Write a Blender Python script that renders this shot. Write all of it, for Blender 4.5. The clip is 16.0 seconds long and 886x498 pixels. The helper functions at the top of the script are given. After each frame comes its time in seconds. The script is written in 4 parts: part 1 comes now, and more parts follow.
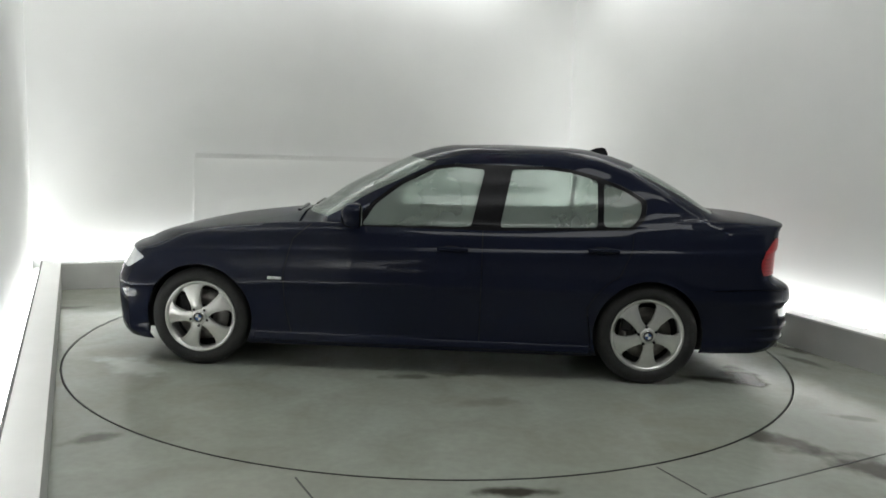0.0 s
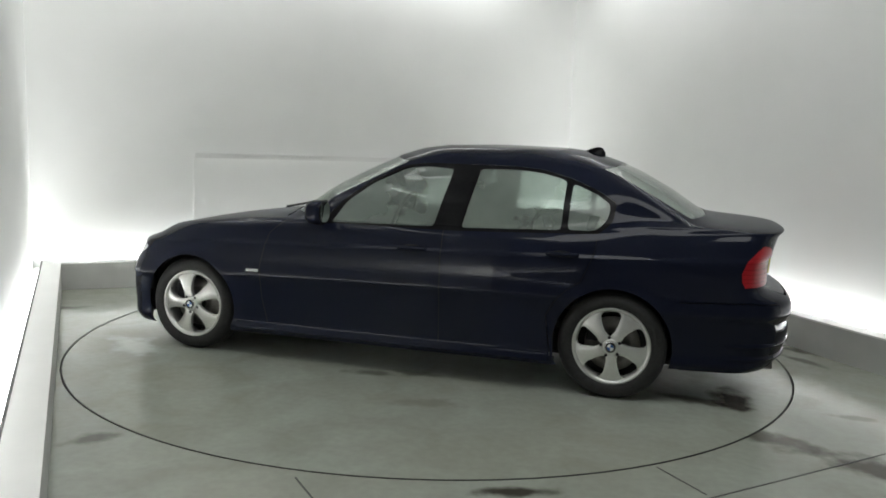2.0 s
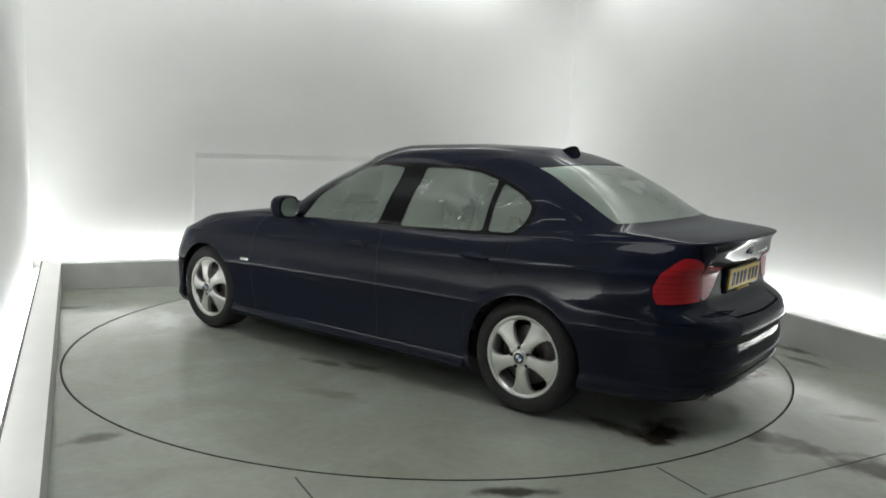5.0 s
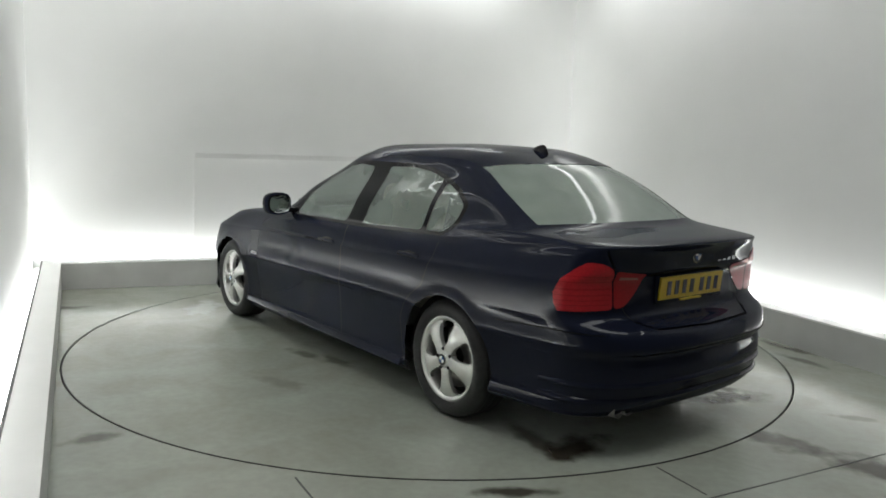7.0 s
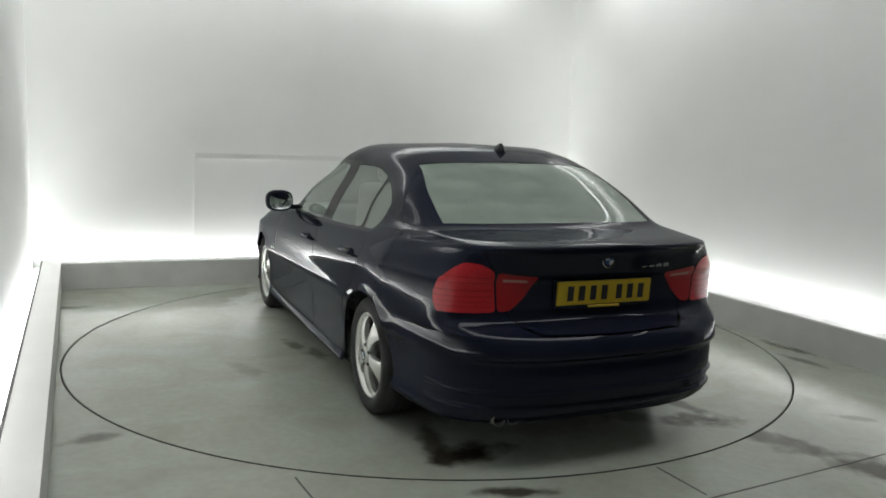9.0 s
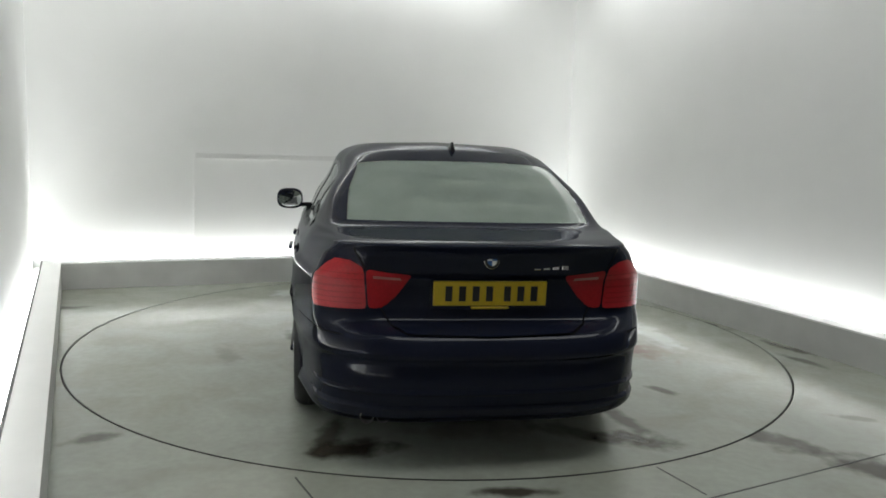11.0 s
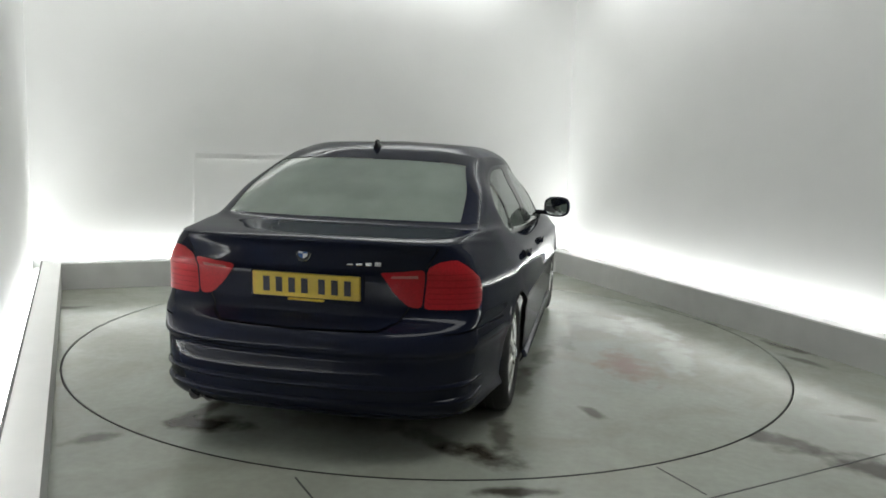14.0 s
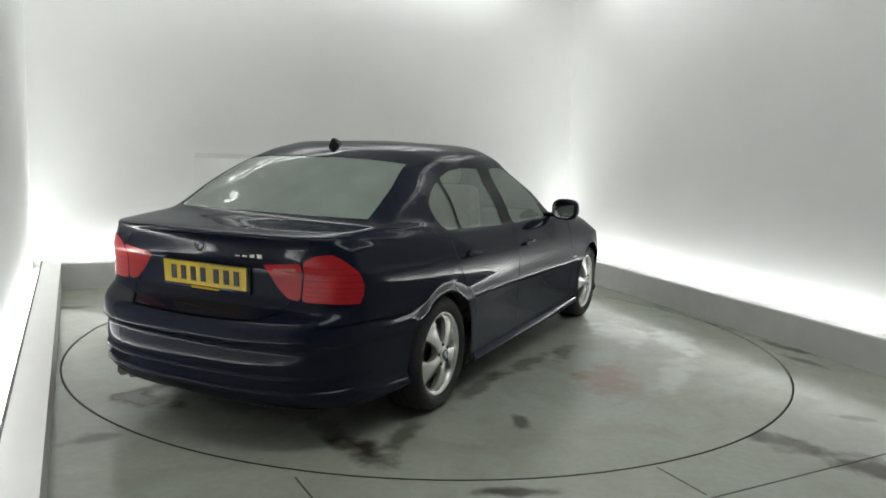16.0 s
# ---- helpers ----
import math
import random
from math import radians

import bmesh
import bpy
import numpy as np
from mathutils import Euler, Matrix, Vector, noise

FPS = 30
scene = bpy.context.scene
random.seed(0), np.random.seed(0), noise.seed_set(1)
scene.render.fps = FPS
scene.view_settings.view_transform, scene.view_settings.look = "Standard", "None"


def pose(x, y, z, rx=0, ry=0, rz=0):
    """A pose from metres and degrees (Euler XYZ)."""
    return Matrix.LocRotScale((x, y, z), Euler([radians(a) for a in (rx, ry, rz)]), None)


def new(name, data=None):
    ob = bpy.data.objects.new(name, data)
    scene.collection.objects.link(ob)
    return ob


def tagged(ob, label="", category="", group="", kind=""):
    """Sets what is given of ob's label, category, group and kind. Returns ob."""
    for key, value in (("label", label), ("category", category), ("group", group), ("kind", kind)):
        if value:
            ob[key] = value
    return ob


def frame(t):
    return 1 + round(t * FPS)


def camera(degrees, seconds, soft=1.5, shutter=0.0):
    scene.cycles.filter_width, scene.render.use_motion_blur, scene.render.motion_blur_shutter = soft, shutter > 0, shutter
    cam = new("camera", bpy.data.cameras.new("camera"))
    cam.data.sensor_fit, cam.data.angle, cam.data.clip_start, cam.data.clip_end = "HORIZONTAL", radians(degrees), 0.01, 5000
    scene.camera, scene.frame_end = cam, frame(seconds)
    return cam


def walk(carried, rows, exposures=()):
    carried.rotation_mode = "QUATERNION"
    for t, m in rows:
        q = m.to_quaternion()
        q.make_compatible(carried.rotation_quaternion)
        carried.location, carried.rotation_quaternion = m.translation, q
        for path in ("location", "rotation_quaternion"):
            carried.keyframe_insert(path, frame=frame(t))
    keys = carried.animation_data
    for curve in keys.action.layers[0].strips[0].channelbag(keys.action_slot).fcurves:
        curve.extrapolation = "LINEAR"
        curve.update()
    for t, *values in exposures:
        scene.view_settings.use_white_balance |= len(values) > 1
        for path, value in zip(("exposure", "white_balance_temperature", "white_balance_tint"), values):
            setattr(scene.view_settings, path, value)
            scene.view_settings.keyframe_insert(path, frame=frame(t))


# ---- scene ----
from mathutils.bvhtree import BVHTree

# ------------------------------------------------------------------ camera
cam = camera(60.117, 16.0, soft=1.7)
_right = Vector((0.99944597, -0.00864535, 0.03214042))
_up = Vector((-0.03071145, 0.13263943, 0.99068844))
_back = -Vector((0.01282793, 0.99112665, -0.13230043))
MOUNT = Matrix.Translation((0.0, -5.5511, 1.4034)) @ Matrix((_right, _up, _back)).transposed().to_4x4()
walk(cam, [(0.0, MOUNT), (16.0, MOUNT)], exposures=[(0.0, 0.0), (16.0, 0.0)])

# ------------------------------------------------------------------ plan of the booth
FLOOR_PLAN = [Vector((-3.375, 1.35)), Vector((1.435, 3.26)), Vector((4.587, -4.741)), Vector((0.146, -6.17))]
KERB_H = 0.245
LEDGE = 0.150
SLOT = 0.235
CEIL = 3.42
DISC_R = 2.455


def offset_plan(d):
    """The floor plan moved outward by d."""
    n = len(FLOOR_PLAN)
    lines = []
    for i in range(n):
        a, b = FLOOR_PLAN[i], FLOOR_PLAN[(i + 1) % n]
        t = (b - a).normalized()
        nrm = Vector((-t.y, t.x))
        lines.append((a + nrm * d, t))
    out = []
    for i in range(n):
        (p, t), (q, s) = lines[i - 1], lines[i]
        k = ((q.x - p.x) * s.y - (q.y - p.y) * s.x) / (t.x * s.y - t.y * s.x)
        out.append(p + t * k)
    return out


# ------------------------------------------------------------------ light
world = bpy.data.worlds.new("booth_world")
world.use_nodes = True
world.node_tree.nodes["Background"].inputs[0].default_value = (0.02, 0.02, 0.02, 1)
world.node_tree.nodes["Background"].inputs[1].default_value = 0.3
scene.world = world

TUBE_COLOUR = (0.98, 1.0, 0.995)


def strip_light(a, b, z, width, watts, aim):
    """A strip lamp from a to b in the plan, that shines along aim."""
    a, b = Vector((a.x, a.y, z)), Vector((b.x, b.y, z))
    lamp = bpy.data.lights.new("strip_light", "AREA")
    lamp.shape, lamp.size, lamp.size_y = "RECTANGLE", (b - a).length, width
    lamp.energy, lamp.color = watts, TUBE_COLOUR
    ob = new("strip_light", lamp)
    xa = (b - a).normalized()
    za = -(aim - xa * aim.dot(xa)).normalized()
    ya = za.cross(xa)
    m = Matrix((xa, ya, za)).transposed().to_4x4()
    m.translation = (a + b) / 2
    ob.matrix_world = m
    return ob


# trough tubes: from and to along each side, in metres; the unseen near bay has none
mid_slot = offset_plan((LEDGE + SLOT) / 2)
LIT = ((0.12, 5.25), (0.12, 5.2), None, (1.5, 8.5))
BAY = 5.9
for i, span in enumerate(LIT):
    if span:
        a, b = mid_slot[i], mid_slot[(i + 1) % 4]
        t = (b - a).normalized()
        s0, s1 = span[0], min(span[1], (b - a).length - 0.12)
        strip_light(a + t * s0, a + t * s1, 0.205, 0.04, (7.5 if i == 3 else 10.0) * (s1 - s0), Vector((0, 0, 1)))
top_line = offset_plan(0.10)
for i, s0, s1, watts in ((0, 0.06, 0.62, 4.1), (0, 0.62, 0.86, 4.6), (1, 0.07, 0.20, 4.8), (1, 0.20, 0.45, 3.6), (3, 0.55, 0.95, 3.6)):
    a, b = top_line[i], top_line[(i + 1) % 4]
    t = (b - a).normalized()
    out = Vector((-t.y, t.x, -0.75))
    strip_light(a.lerp(b, s0), a.lerp(b, s1), CEIL - 0.10, 0.06, watts * (b - a).length * (s1 - s0), out)
# unseen strips added under the ceiling to brighten the floor
down_line = offset_plan(-0.15)
for i, s0, s1, watts in ((0, 0.08, 0.90, 1.2), (1, 0.10, 0.70, 1.1), (3, 0.45, 0.92, 1.3)):
    a, b = down_line[i], down_line[(i + 1) % 4]
    t = (b - a).normalized()
    strip_light(a.lerp(b, s0), a.lerp(b, s1), CEIL - 0.06, 0.07, watts * (b - a).length * (s1 - s0), Vector((t.y, -t.x, -1.6)))

# broad unseen fill light, added over the near bay to lift the floor
bay_fill = bpy.data.lights.new("bay_fill_light", "AREA")
bay_fill.shape, bay_fill.size, bay_fill.size_y = "RECTANGLE", 3.4, 0.9
bay_fill.energy, bay_fill.color = 30.0, TUBE_COLOUR
new("bay_fill_light", bay_fill).matrix_world = pose(1.14, -2.58, CEIL - 0.03, 0, 0, 17.1)


# ------------------------------------------------------------------ materials
def node_mat(name):
    m = bpy.data.materials.new(name)
    m.use_nodes = True
    return m, m.node_tree.nodes, m.node_tree.links, m.node_tree.nodes["Principled BSDF"]


def plain(name, colour, rough=0.5, metal=0.0, grain=0.06, scale=40.0, bump=0.0, coat=0.0, spec=0.5, coat_rough=0.04):
    """A surface with a little grain in its colour and gloss."""
    m, n, l, b = node_mat(name)
    tc = n.new("ShaderNodeTexCoord")
    tex = n.new("ShaderNodeTexNoise")
    tex.inputs["Scale"].default_value = scale
    tex.inputs["Detail"].default_value = 5
    l.new(tc.outputs["Object"], tex.inputs["Vector"])
    ramp = n.new("ShaderNodeValToRGB")
    c0 = [max(0.0, c * (1 - grain)) for c in colour]
    c1 = [min(1.0, c * (1 + grain)) for c in colour]
    ramp.color_ramp.elements[0].color, ramp.color_ramp.elements[1].color = (*c0, 1), (*c1, 1)
    ramp.color_ramp.elements[0].position, ramp.color_ramp.elements[1].position = 0.3, 0.7
    l.new(tex.outputs["Fac"], ramp.inputs["Fac"])
    l.new(ramp.outputs["Color"], b.inputs["Base Color"])
    b.inputs["Roughness"].default_value = rough
    b.inputs["Metallic"].default_value = metal
    b.inputs["Coat Weight"].default_value = coat
    b.inputs["Coat Roughness"].default_value = coat_rough
    b.inputs["Specular IOR Level"].default_value = spec
    if bump:
        bp = n.new("ShaderNodeBump")
        bp.inputs["Strength"].default_value = bump
        bp.inputs["Distance"].default_value = 0.004
        l.new(tex.outputs["Fac"], bp.inputs["Height"])
        l.new(bp.outputs["Normal"], b.inputs["Normal"])
    return m


def floor_mat(name, base, spots):
    """Painted concrete: mottled, with wet shine, and oil stains and pale painted streaks at (x, y, radius x, radius y,
    turn, strength).
    """
    m, n, l, b = node_mat(name)
    tc = n.new("ShaderNodeTexCoord")
    big = n.new("ShaderNodeTexNoise")
    big.inputs["Scale"].default_value, big.inputs["Detail"].default_value = 0.8, 1.5
    fine = n.new("ShaderNodeTexNoise")
    fine.inputs["Scale"].default_value, fine.inputs["Detail"].default_value = 22, 6
    for t in (big, fine):
        l.new(tc.outputs["Object"], t.inputs["Vector"])
    ramp = n.new("ShaderNodeValToRGB")
    ramp.color_ramp.interpolation = "EASE"
    ramp.color_ramp.elements[0].position, ramp.color_ramp.elements[1].position = 0.2, 0.8
    ramp.color_ramp.elements[0].color = (base[0] * 0.93, base[1] * 0.89, base[2] * 0.85, 1)
    ramp.color_ramp.elements[1].color = (*[c * 1.06 for c in base], 1)
    l.new(big.outputs["Fac"], ramp.inputs["Fac"])
    ramp2 = n.new("ShaderNodeValToRGB")
    ramp2.color_ramp.elements[0].position, ramp2.color_ramp.elements[1].position = 0.35, 0.65
    ramp2.color_ramp.elements[0].color = (0.95, 0.95, 0.95, 1)
    ramp2.color_ramp.elements[1].color = (1.02, 1.02, 1.02, 1)
    l.new(fine.outputs["Fac"], ramp2.inputs["Fac"])
    mul = n.new("ShaderNodeMix")
    mul.data_type, mul.blend_type = "RGBA", "MULTIPLY"
    mul.inputs[0].default_value = 1
    l.new(ramp.outputs["Color"], mul.inputs[6])
    l.new(ramp2.outputs["Color"], mul.inputs[7])
    grime = n.new("ShaderNodeTexNoise")
    grime.inputs["Scale"].default_value, grime.inputs["Detail"].default_value, grime.inputs["Distortion"].default_value = 2.6, 9, 0.9
    l.new(tc.outputs["Object"], grime.inputs["Vector"])
    ramp3 = n.new("ShaderNodeValToRGB")
    ramp3.color_ramp.elements[0].position, ramp3.color_ramp.elements[1].position = 0.30, 0.68
    ramp3.color_ramp.elements[0].color, ramp3.color_ramp.elements[1].color = (0.86, 0.845, 0.81, 1), (1.03, 1.03, 1.02, 1)
    l.new(grime.outputs["Fac"], ramp3.inputs["Fac"])
    mul2 = n.new("ShaderNodeMix")
    mul2.data_type, mul2.blend_type = "RGBA", "MULTIPLY"
    mul2.inputs[0].default_value = 1
    l.new(mul.outputs[2], mul2.inputs[6])
    l.new(ramp3.outputs["Color"], mul2.inputs[7])
    colour = mul2.outputs[2]
    warp = n.new("ShaderNodeTexNoise")
    warp.inputs["Scale"].default_value, warp.inputs["Detail"].default_value = 7, 7
    l.new(tc.outputs["Object"], warp.inputs["Vector"])
    for x, y, rx, ry, turn, strength, tone in spots:
        mp = n.new("ShaderNodeMapping")
        mp.vector_type = "TEXTURE"
        mp.inputs["Location"].default_value = (x, y, 0)
        mp.inputs["Rotation"].default_value = (0, 0, radians(turn))
        mp.inputs["Scale"].default_value = (rx, ry, 1)
        l.new(tc.outputs["Object"], mp.inputs["Vector"])
        ln = n.new("ShaderNodeVectorMath")
        ln.operation = "LENGTH"
        l.new(mp.outputs["Vector"], ln.inputs[0])
        add = n.new("ShaderNodeMath")
        add.operation = "MULTIPLY_ADD"
        l.new(warp.outputs["Fac"], add.inputs[0])
        add.inputs[1].default_value = 1.5
        l.new(ln.outputs["Value"], add.inputs[2])
        mr = n.new("ShaderNodeMapRange")
        mr.interpolation_type = "SMOOTHSTEP"
        mr.inputs["From Min"].default_value, mr.inputs["From Max"].default_value = 0.95, 1.62
        mr.inputs["To Min"].default_value, mr.inputs["To Max"].default_value = strength, 0.0
        l.new(add.outputs["Value"], mr.inputs["Value"])
        mx = n.new("ShaderNodeMix")
        mx.data_type = "RGBA"
        l.new(mr.outputs["Result"], mx.inputs[0])
        l.new(colour, mx.inputs[6])
        mx.inputs[7].default_value = (*tone, 1)
        colour = mx.outputs[2]
    l.new(colour, b.inputs["Base Color"])
    # damp patches shine, dry ones are dull
    damp = n.new("ShaderNodeTexNoise")
    damp.inputs["Scale"].default_value, damp.inputs["Detail"].default_value, damp.inputs["Distortion"].default_value = 1.7, 6, 0.6
    l.new(tc.outputs["Object"], damp.inputs["Vector"])
    gloss = n.new("ShaderNodeMapRange")
    gloss.interpolation_type = "SMOOTHSTEP"
    gloss.inputs["From Min"].default_value, gloss.inputs["From Max"].default_value = 0.30, 0.72
    gloss.inputs["To Min"].default_value, gloss.inputs["To Max"].default_value = 0.26, 0.15
    l.new(damp.outputs["Fac"], gloss.inputs["Value"])
    l.new(gloss.outputs["Result"], b.inputs["Roughness"])
    bp = n.new("ShaderNodeBump")
    bp.inputs["Strength"].default_value, bp.inputs["Distance"].default_value = 0.05, 0.003
    l.new(fine.outputs["Fac"], bp.inputs["Height"])
    l.new(bp.outputs["Normal"], b.inputs["Normal"])
    return m


def glass_mat(name, tint, haze):
    """Thin car glass: tinted, with a mirror sheen; a pale haze paints in the walls' reflection."""
    m = bpy.data.materials.new(name)
    m.use_nodes = True
    n, l = m.node_tree.nodes, m.node_tree.links
    n.remove(n["Principled BSDF"])
    out = n["Material Output"]
    tr = n.new("ShaderNodeBsdfTransparent")
    tr.inputs["Color"].default_value = (*tint, 1)
    gl = n.new("ShaderNodeBsdfGlossy")
    gl.inputs["Roughness"].default_value = 0.03
    df = n.new("ShaderNodeBsdfDiffuse")
    df.inputs["Color"].default_value = (0.60, 0.71, 0.63, 1)
    tc = n.new("ShaderNodeTexCoord")
    tex = n.new("ShaderNodeTexNoise")
    tex.inputs["Scale"].default_value, tex.inputs["Detail"].default_value = 3.5, 5
    l.new(tc.outputs["Object"], tex.inputs["Vector"])
    mr = n.new("ShaderNodeMapRange")
    mr.inputs["From Min"].default_value, mr.inputs["From Max"].default_value = 0.3, 0.7
    mr.inputs["To Min"].default_value, mr.inputs["To Max"].default_value = haze * 0.88, haze * 1.12
    l.new(tex.outputs["Fac"], mr.inputs["Value"])
    mix1 = n.new("ShaderNodeMixShader")
    l.new(mr.outputs["Result"], mix1.inputs[0])
    l.new(tr.outputs[0], mix1.inputs[1])
    l.new(df.outputs[0], mix1.inputs[2])
    fr = n.new("ShaderNodeFresnel")
    fr.inputs["IOR"].default_value = 1.50
    mix2 = n.new("ShaderNodeMixShader")
    l.new(fr.outputs[0], mix2.inputs[0])
    l.new(mix1.outputs[0], mix2.inputs[1])
    l.new(gl.outputs[0], mix2.inputs[2])
    l.new(mix2.outputs[0], out.inputs["Surface"])
    return m


def glow(name, colour, strength):
    m, n, l, b = node_mat(name)
    b.inputs["Base Color"].default_value = (*colour, 1)
    b.inputs["Emission Color"].default_value = (*colour, 1)
    b.inputs["Emission Strength"].default_value = strength
    return m


WALL = plain("white_wall_paint", (0.80, 0.805, 0.79), 0.6, grain=0.02, scale=1.3, bump=0.02)
KERB = plain("kerb_paint", (0.60, 0.60, 0.585), 0.5, grain=0.05, scale=5, bump=0.04)
# wall white greyed for the shade line along the hatch top
HATCH_SHADE = plain("hatch_shade_grey", (0.72, 0.72, 0.705), 0.6, grain=0.04, scale=4)
LEDGE_PAINT = plain("white_ledge_paint", (0.82, 0.82, 0.80), 0.5, grain=0.02, scale=6)
EDGING = plain("dark_edging", (0.05, 0.05, 0.045), 0.5, grain=0.2)
# grey given to the unseen walls behind the camera, to darken the car's reflections
NEAR_GREY = plain("near_wall_grey", (0.20, 0.20, 0.20), 0.6, grain=0.15, scale=3)
CEILING = plain("ceiling_paint", (0.62, 0.62, 0.61), 0.7, grain=0.02, scale=2)
TUBE = glow("lit_tube", TUBE_COLOUR, 12.0)
PIT = plain("dark_pit", (0.02, 0.02, 0.02), 0.9)
# the last, pale tone paints the bright shine of wet streaks into the colour
OIL, RUST, DUST, WET_SHINE = (0.044, 0.034, 0.024), (0.26, 0.13, 0.115), (0.20, 0.19, 0.165), (0.66, 0.68, 0.65)
FLOOR = floor_mat("floor_concrete", (0.40, 0.435, 0.39), [
    (1.78, -1.92, 0.40, 0.17, -48, 0.80, OIL), (2.10, -2.25, 0.46, 0.20, -45, 0.85, OIL), (-1.57, -2.11, 0.17, 0.10, 30, 0.65, OIL),
    (0.38, -2.55, 0.28, 0.07, 5, 0.92, OIL), (2.66, -0.02, 0.42, 0.09, -62, 0.75, OIL), (2.60, -0.36, 0.30, 0.07, -60, 0.6, OIL),
    (-2.95, 0.62, 0.24, 0.12, 20, 0.6, OIL), (2.36, -1.53, 0.20, 0.07, -20, 0.5, OIL), (2.33, 0.75, 0.30, 0.05, -66, 0.7, OIL)])
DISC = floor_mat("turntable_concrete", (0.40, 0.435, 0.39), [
    (-1.85, 0.05, 0.62, 0.24, 90, 0.45, DUST), (-0.3, -0.85, 0.60, 0.12, -8, 0.5, OIL), (0.95, -1.18, 0.60, 0.30, 35, 0.6, WET_SHINE), (0.95, -1.62, 0.62, 0.22, 25, 0.55, WET_SHINE), (0.05, -1.76, 0.75, 0.18, 0, 0.45, WET_SHINE), (1.75, 1.06, 0.45, 0.20, -32, 0.6, WET_SHINE),
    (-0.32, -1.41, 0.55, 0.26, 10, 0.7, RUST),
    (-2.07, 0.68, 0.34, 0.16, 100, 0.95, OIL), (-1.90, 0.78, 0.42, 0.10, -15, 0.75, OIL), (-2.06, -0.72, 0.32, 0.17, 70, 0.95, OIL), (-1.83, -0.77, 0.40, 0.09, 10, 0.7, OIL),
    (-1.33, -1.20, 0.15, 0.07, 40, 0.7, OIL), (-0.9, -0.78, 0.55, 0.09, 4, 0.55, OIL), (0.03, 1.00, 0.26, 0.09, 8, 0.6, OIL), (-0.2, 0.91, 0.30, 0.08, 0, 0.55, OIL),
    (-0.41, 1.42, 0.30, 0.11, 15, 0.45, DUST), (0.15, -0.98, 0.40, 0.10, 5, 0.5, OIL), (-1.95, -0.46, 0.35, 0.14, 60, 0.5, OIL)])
PAINT = plain("dark_blue_paint", (0.0102, 0.0130, 0.0268), 0.40, metal=0.0, grain=0.08, scale=500, coat=0.44, spec=0.0, coat_rough=0.02)
TRIM = plain("black_trim", (0.008, 0.008, 0.009), 0.20, grain=0.1, spec=0.10)
RUBBER = plain("tyre_rubber", (0.022, 0.022, 0.022), 0.75, grain=0.2, scale=60, bump=0.1)
DARK = plain("dark_underside", (0.010, 0.010, 0.011), 0.85, grain=0.2)
ALLOY = plain("silver_alloy", (0.80, 0.80, 0.78), 0.24, metal=0.65, grain=0.04, scale=30)
STEEL = plain("brake_steel", (0.22, 0.21, 0.20), 0.45, metal=0.8, grain=0.15)
CHROME = plain("chrome", (0.75, 0.75, 0.75), 0.12, metal=1.0, grain=0.02)
RED = plain("red_lens", (0.50, 0.018, 0.026), 0.28, grain=0.12, scale=90, coat=0.12, spec=0.3)
RED_DEEP = plain("deep_red_lens", (0.40, 0.010, 0.016), 0.28, grain=0.12, scale=90, coat=0.12, spec=0.3)
CLEAR = plain("pale_lens", (0.45, 0.20, 0.18), 0.25, grain=0.05, coat=0.2)
LAMP_CLEAR = plain("headlamp_lens", (0.70, 0.72, 0.73), 0.1, grain=0.1, coat=1.0)
YELLOW = plain("plate_yellow", (0.62, 0.43, 0.015), 0.4, grain=0.05)
BLACK = plain("plate_black", (0.012, 0.012, 0.012), 0.5)
BLUE = plain("roundel_blue", (0.03, 0.10, 0.30), 0.3)
WHITE = plain("roundel_white", (0.75, 0.75, 0.75), 0.3)
SEAT = plain("beige_leather", (0.36, 0.33, 0.27), 0.55, grain=0.1, scale=20, bump=0.1)
DASH = plain("dark_dashboard", (0.03, 0.03, 0.03), 0.6)
# haze amount: reflected white walls put into the glass as pale diffuse colour
GLASS = glass_mat("side_glass", (0.66, 0.74, 0.70), 0.29)
GLASS_REAR = glass_mat("rear_glass", (0.58, 0.68, 0.62), 0.38)
MIRROR = plain("mirror_glass", (0.42, 0.44, 0.44), 0.03, metal=1.0, grain=0.0)


# ------------------------------------------------------------------ mesh helpers
def mesh_of(name, bm, material, smooth=False):
    me = bpy.data.meshes.new(name)
    bm.to_mesh(me)
    bm.free()
    me.materials.append(material)
    if smooth:
        me.polygons.foreach_set("use_smooth", [True] * len(me.polygons))
    return me


def part(name, bm, material, parent, label="", smooth=False, m=None):
    """Links a bmesh as one mesh object under a thing or part."""
    ob = new(name, mesh_of(name, bm, material, smooth))
    ob.parent = parent
    if m is not None:
        ob.matrix_basis = m
    if label:
        tagged(ob, label)
    return ob


def prism(poly, z0, z1):
    bm = bmesh.new()
    lo = [bm.verts.new((p[0], p[1], z0)) for p in poly]
    hi = [bm.verts.new((p[0], p[1], z1)) for p in poly]
    n = len(poly)
    bm.faces.new(lo[::-1])
    bm.faces.new(hi)
    for i in range(n):
        bm.faces.new((lo[i], lo[(i + 1) % n], hi[(i + 1) % n], hi[i]))
    bmesh.ops.recalc_face_normals(bm, faces=bm.faces)
    return bm


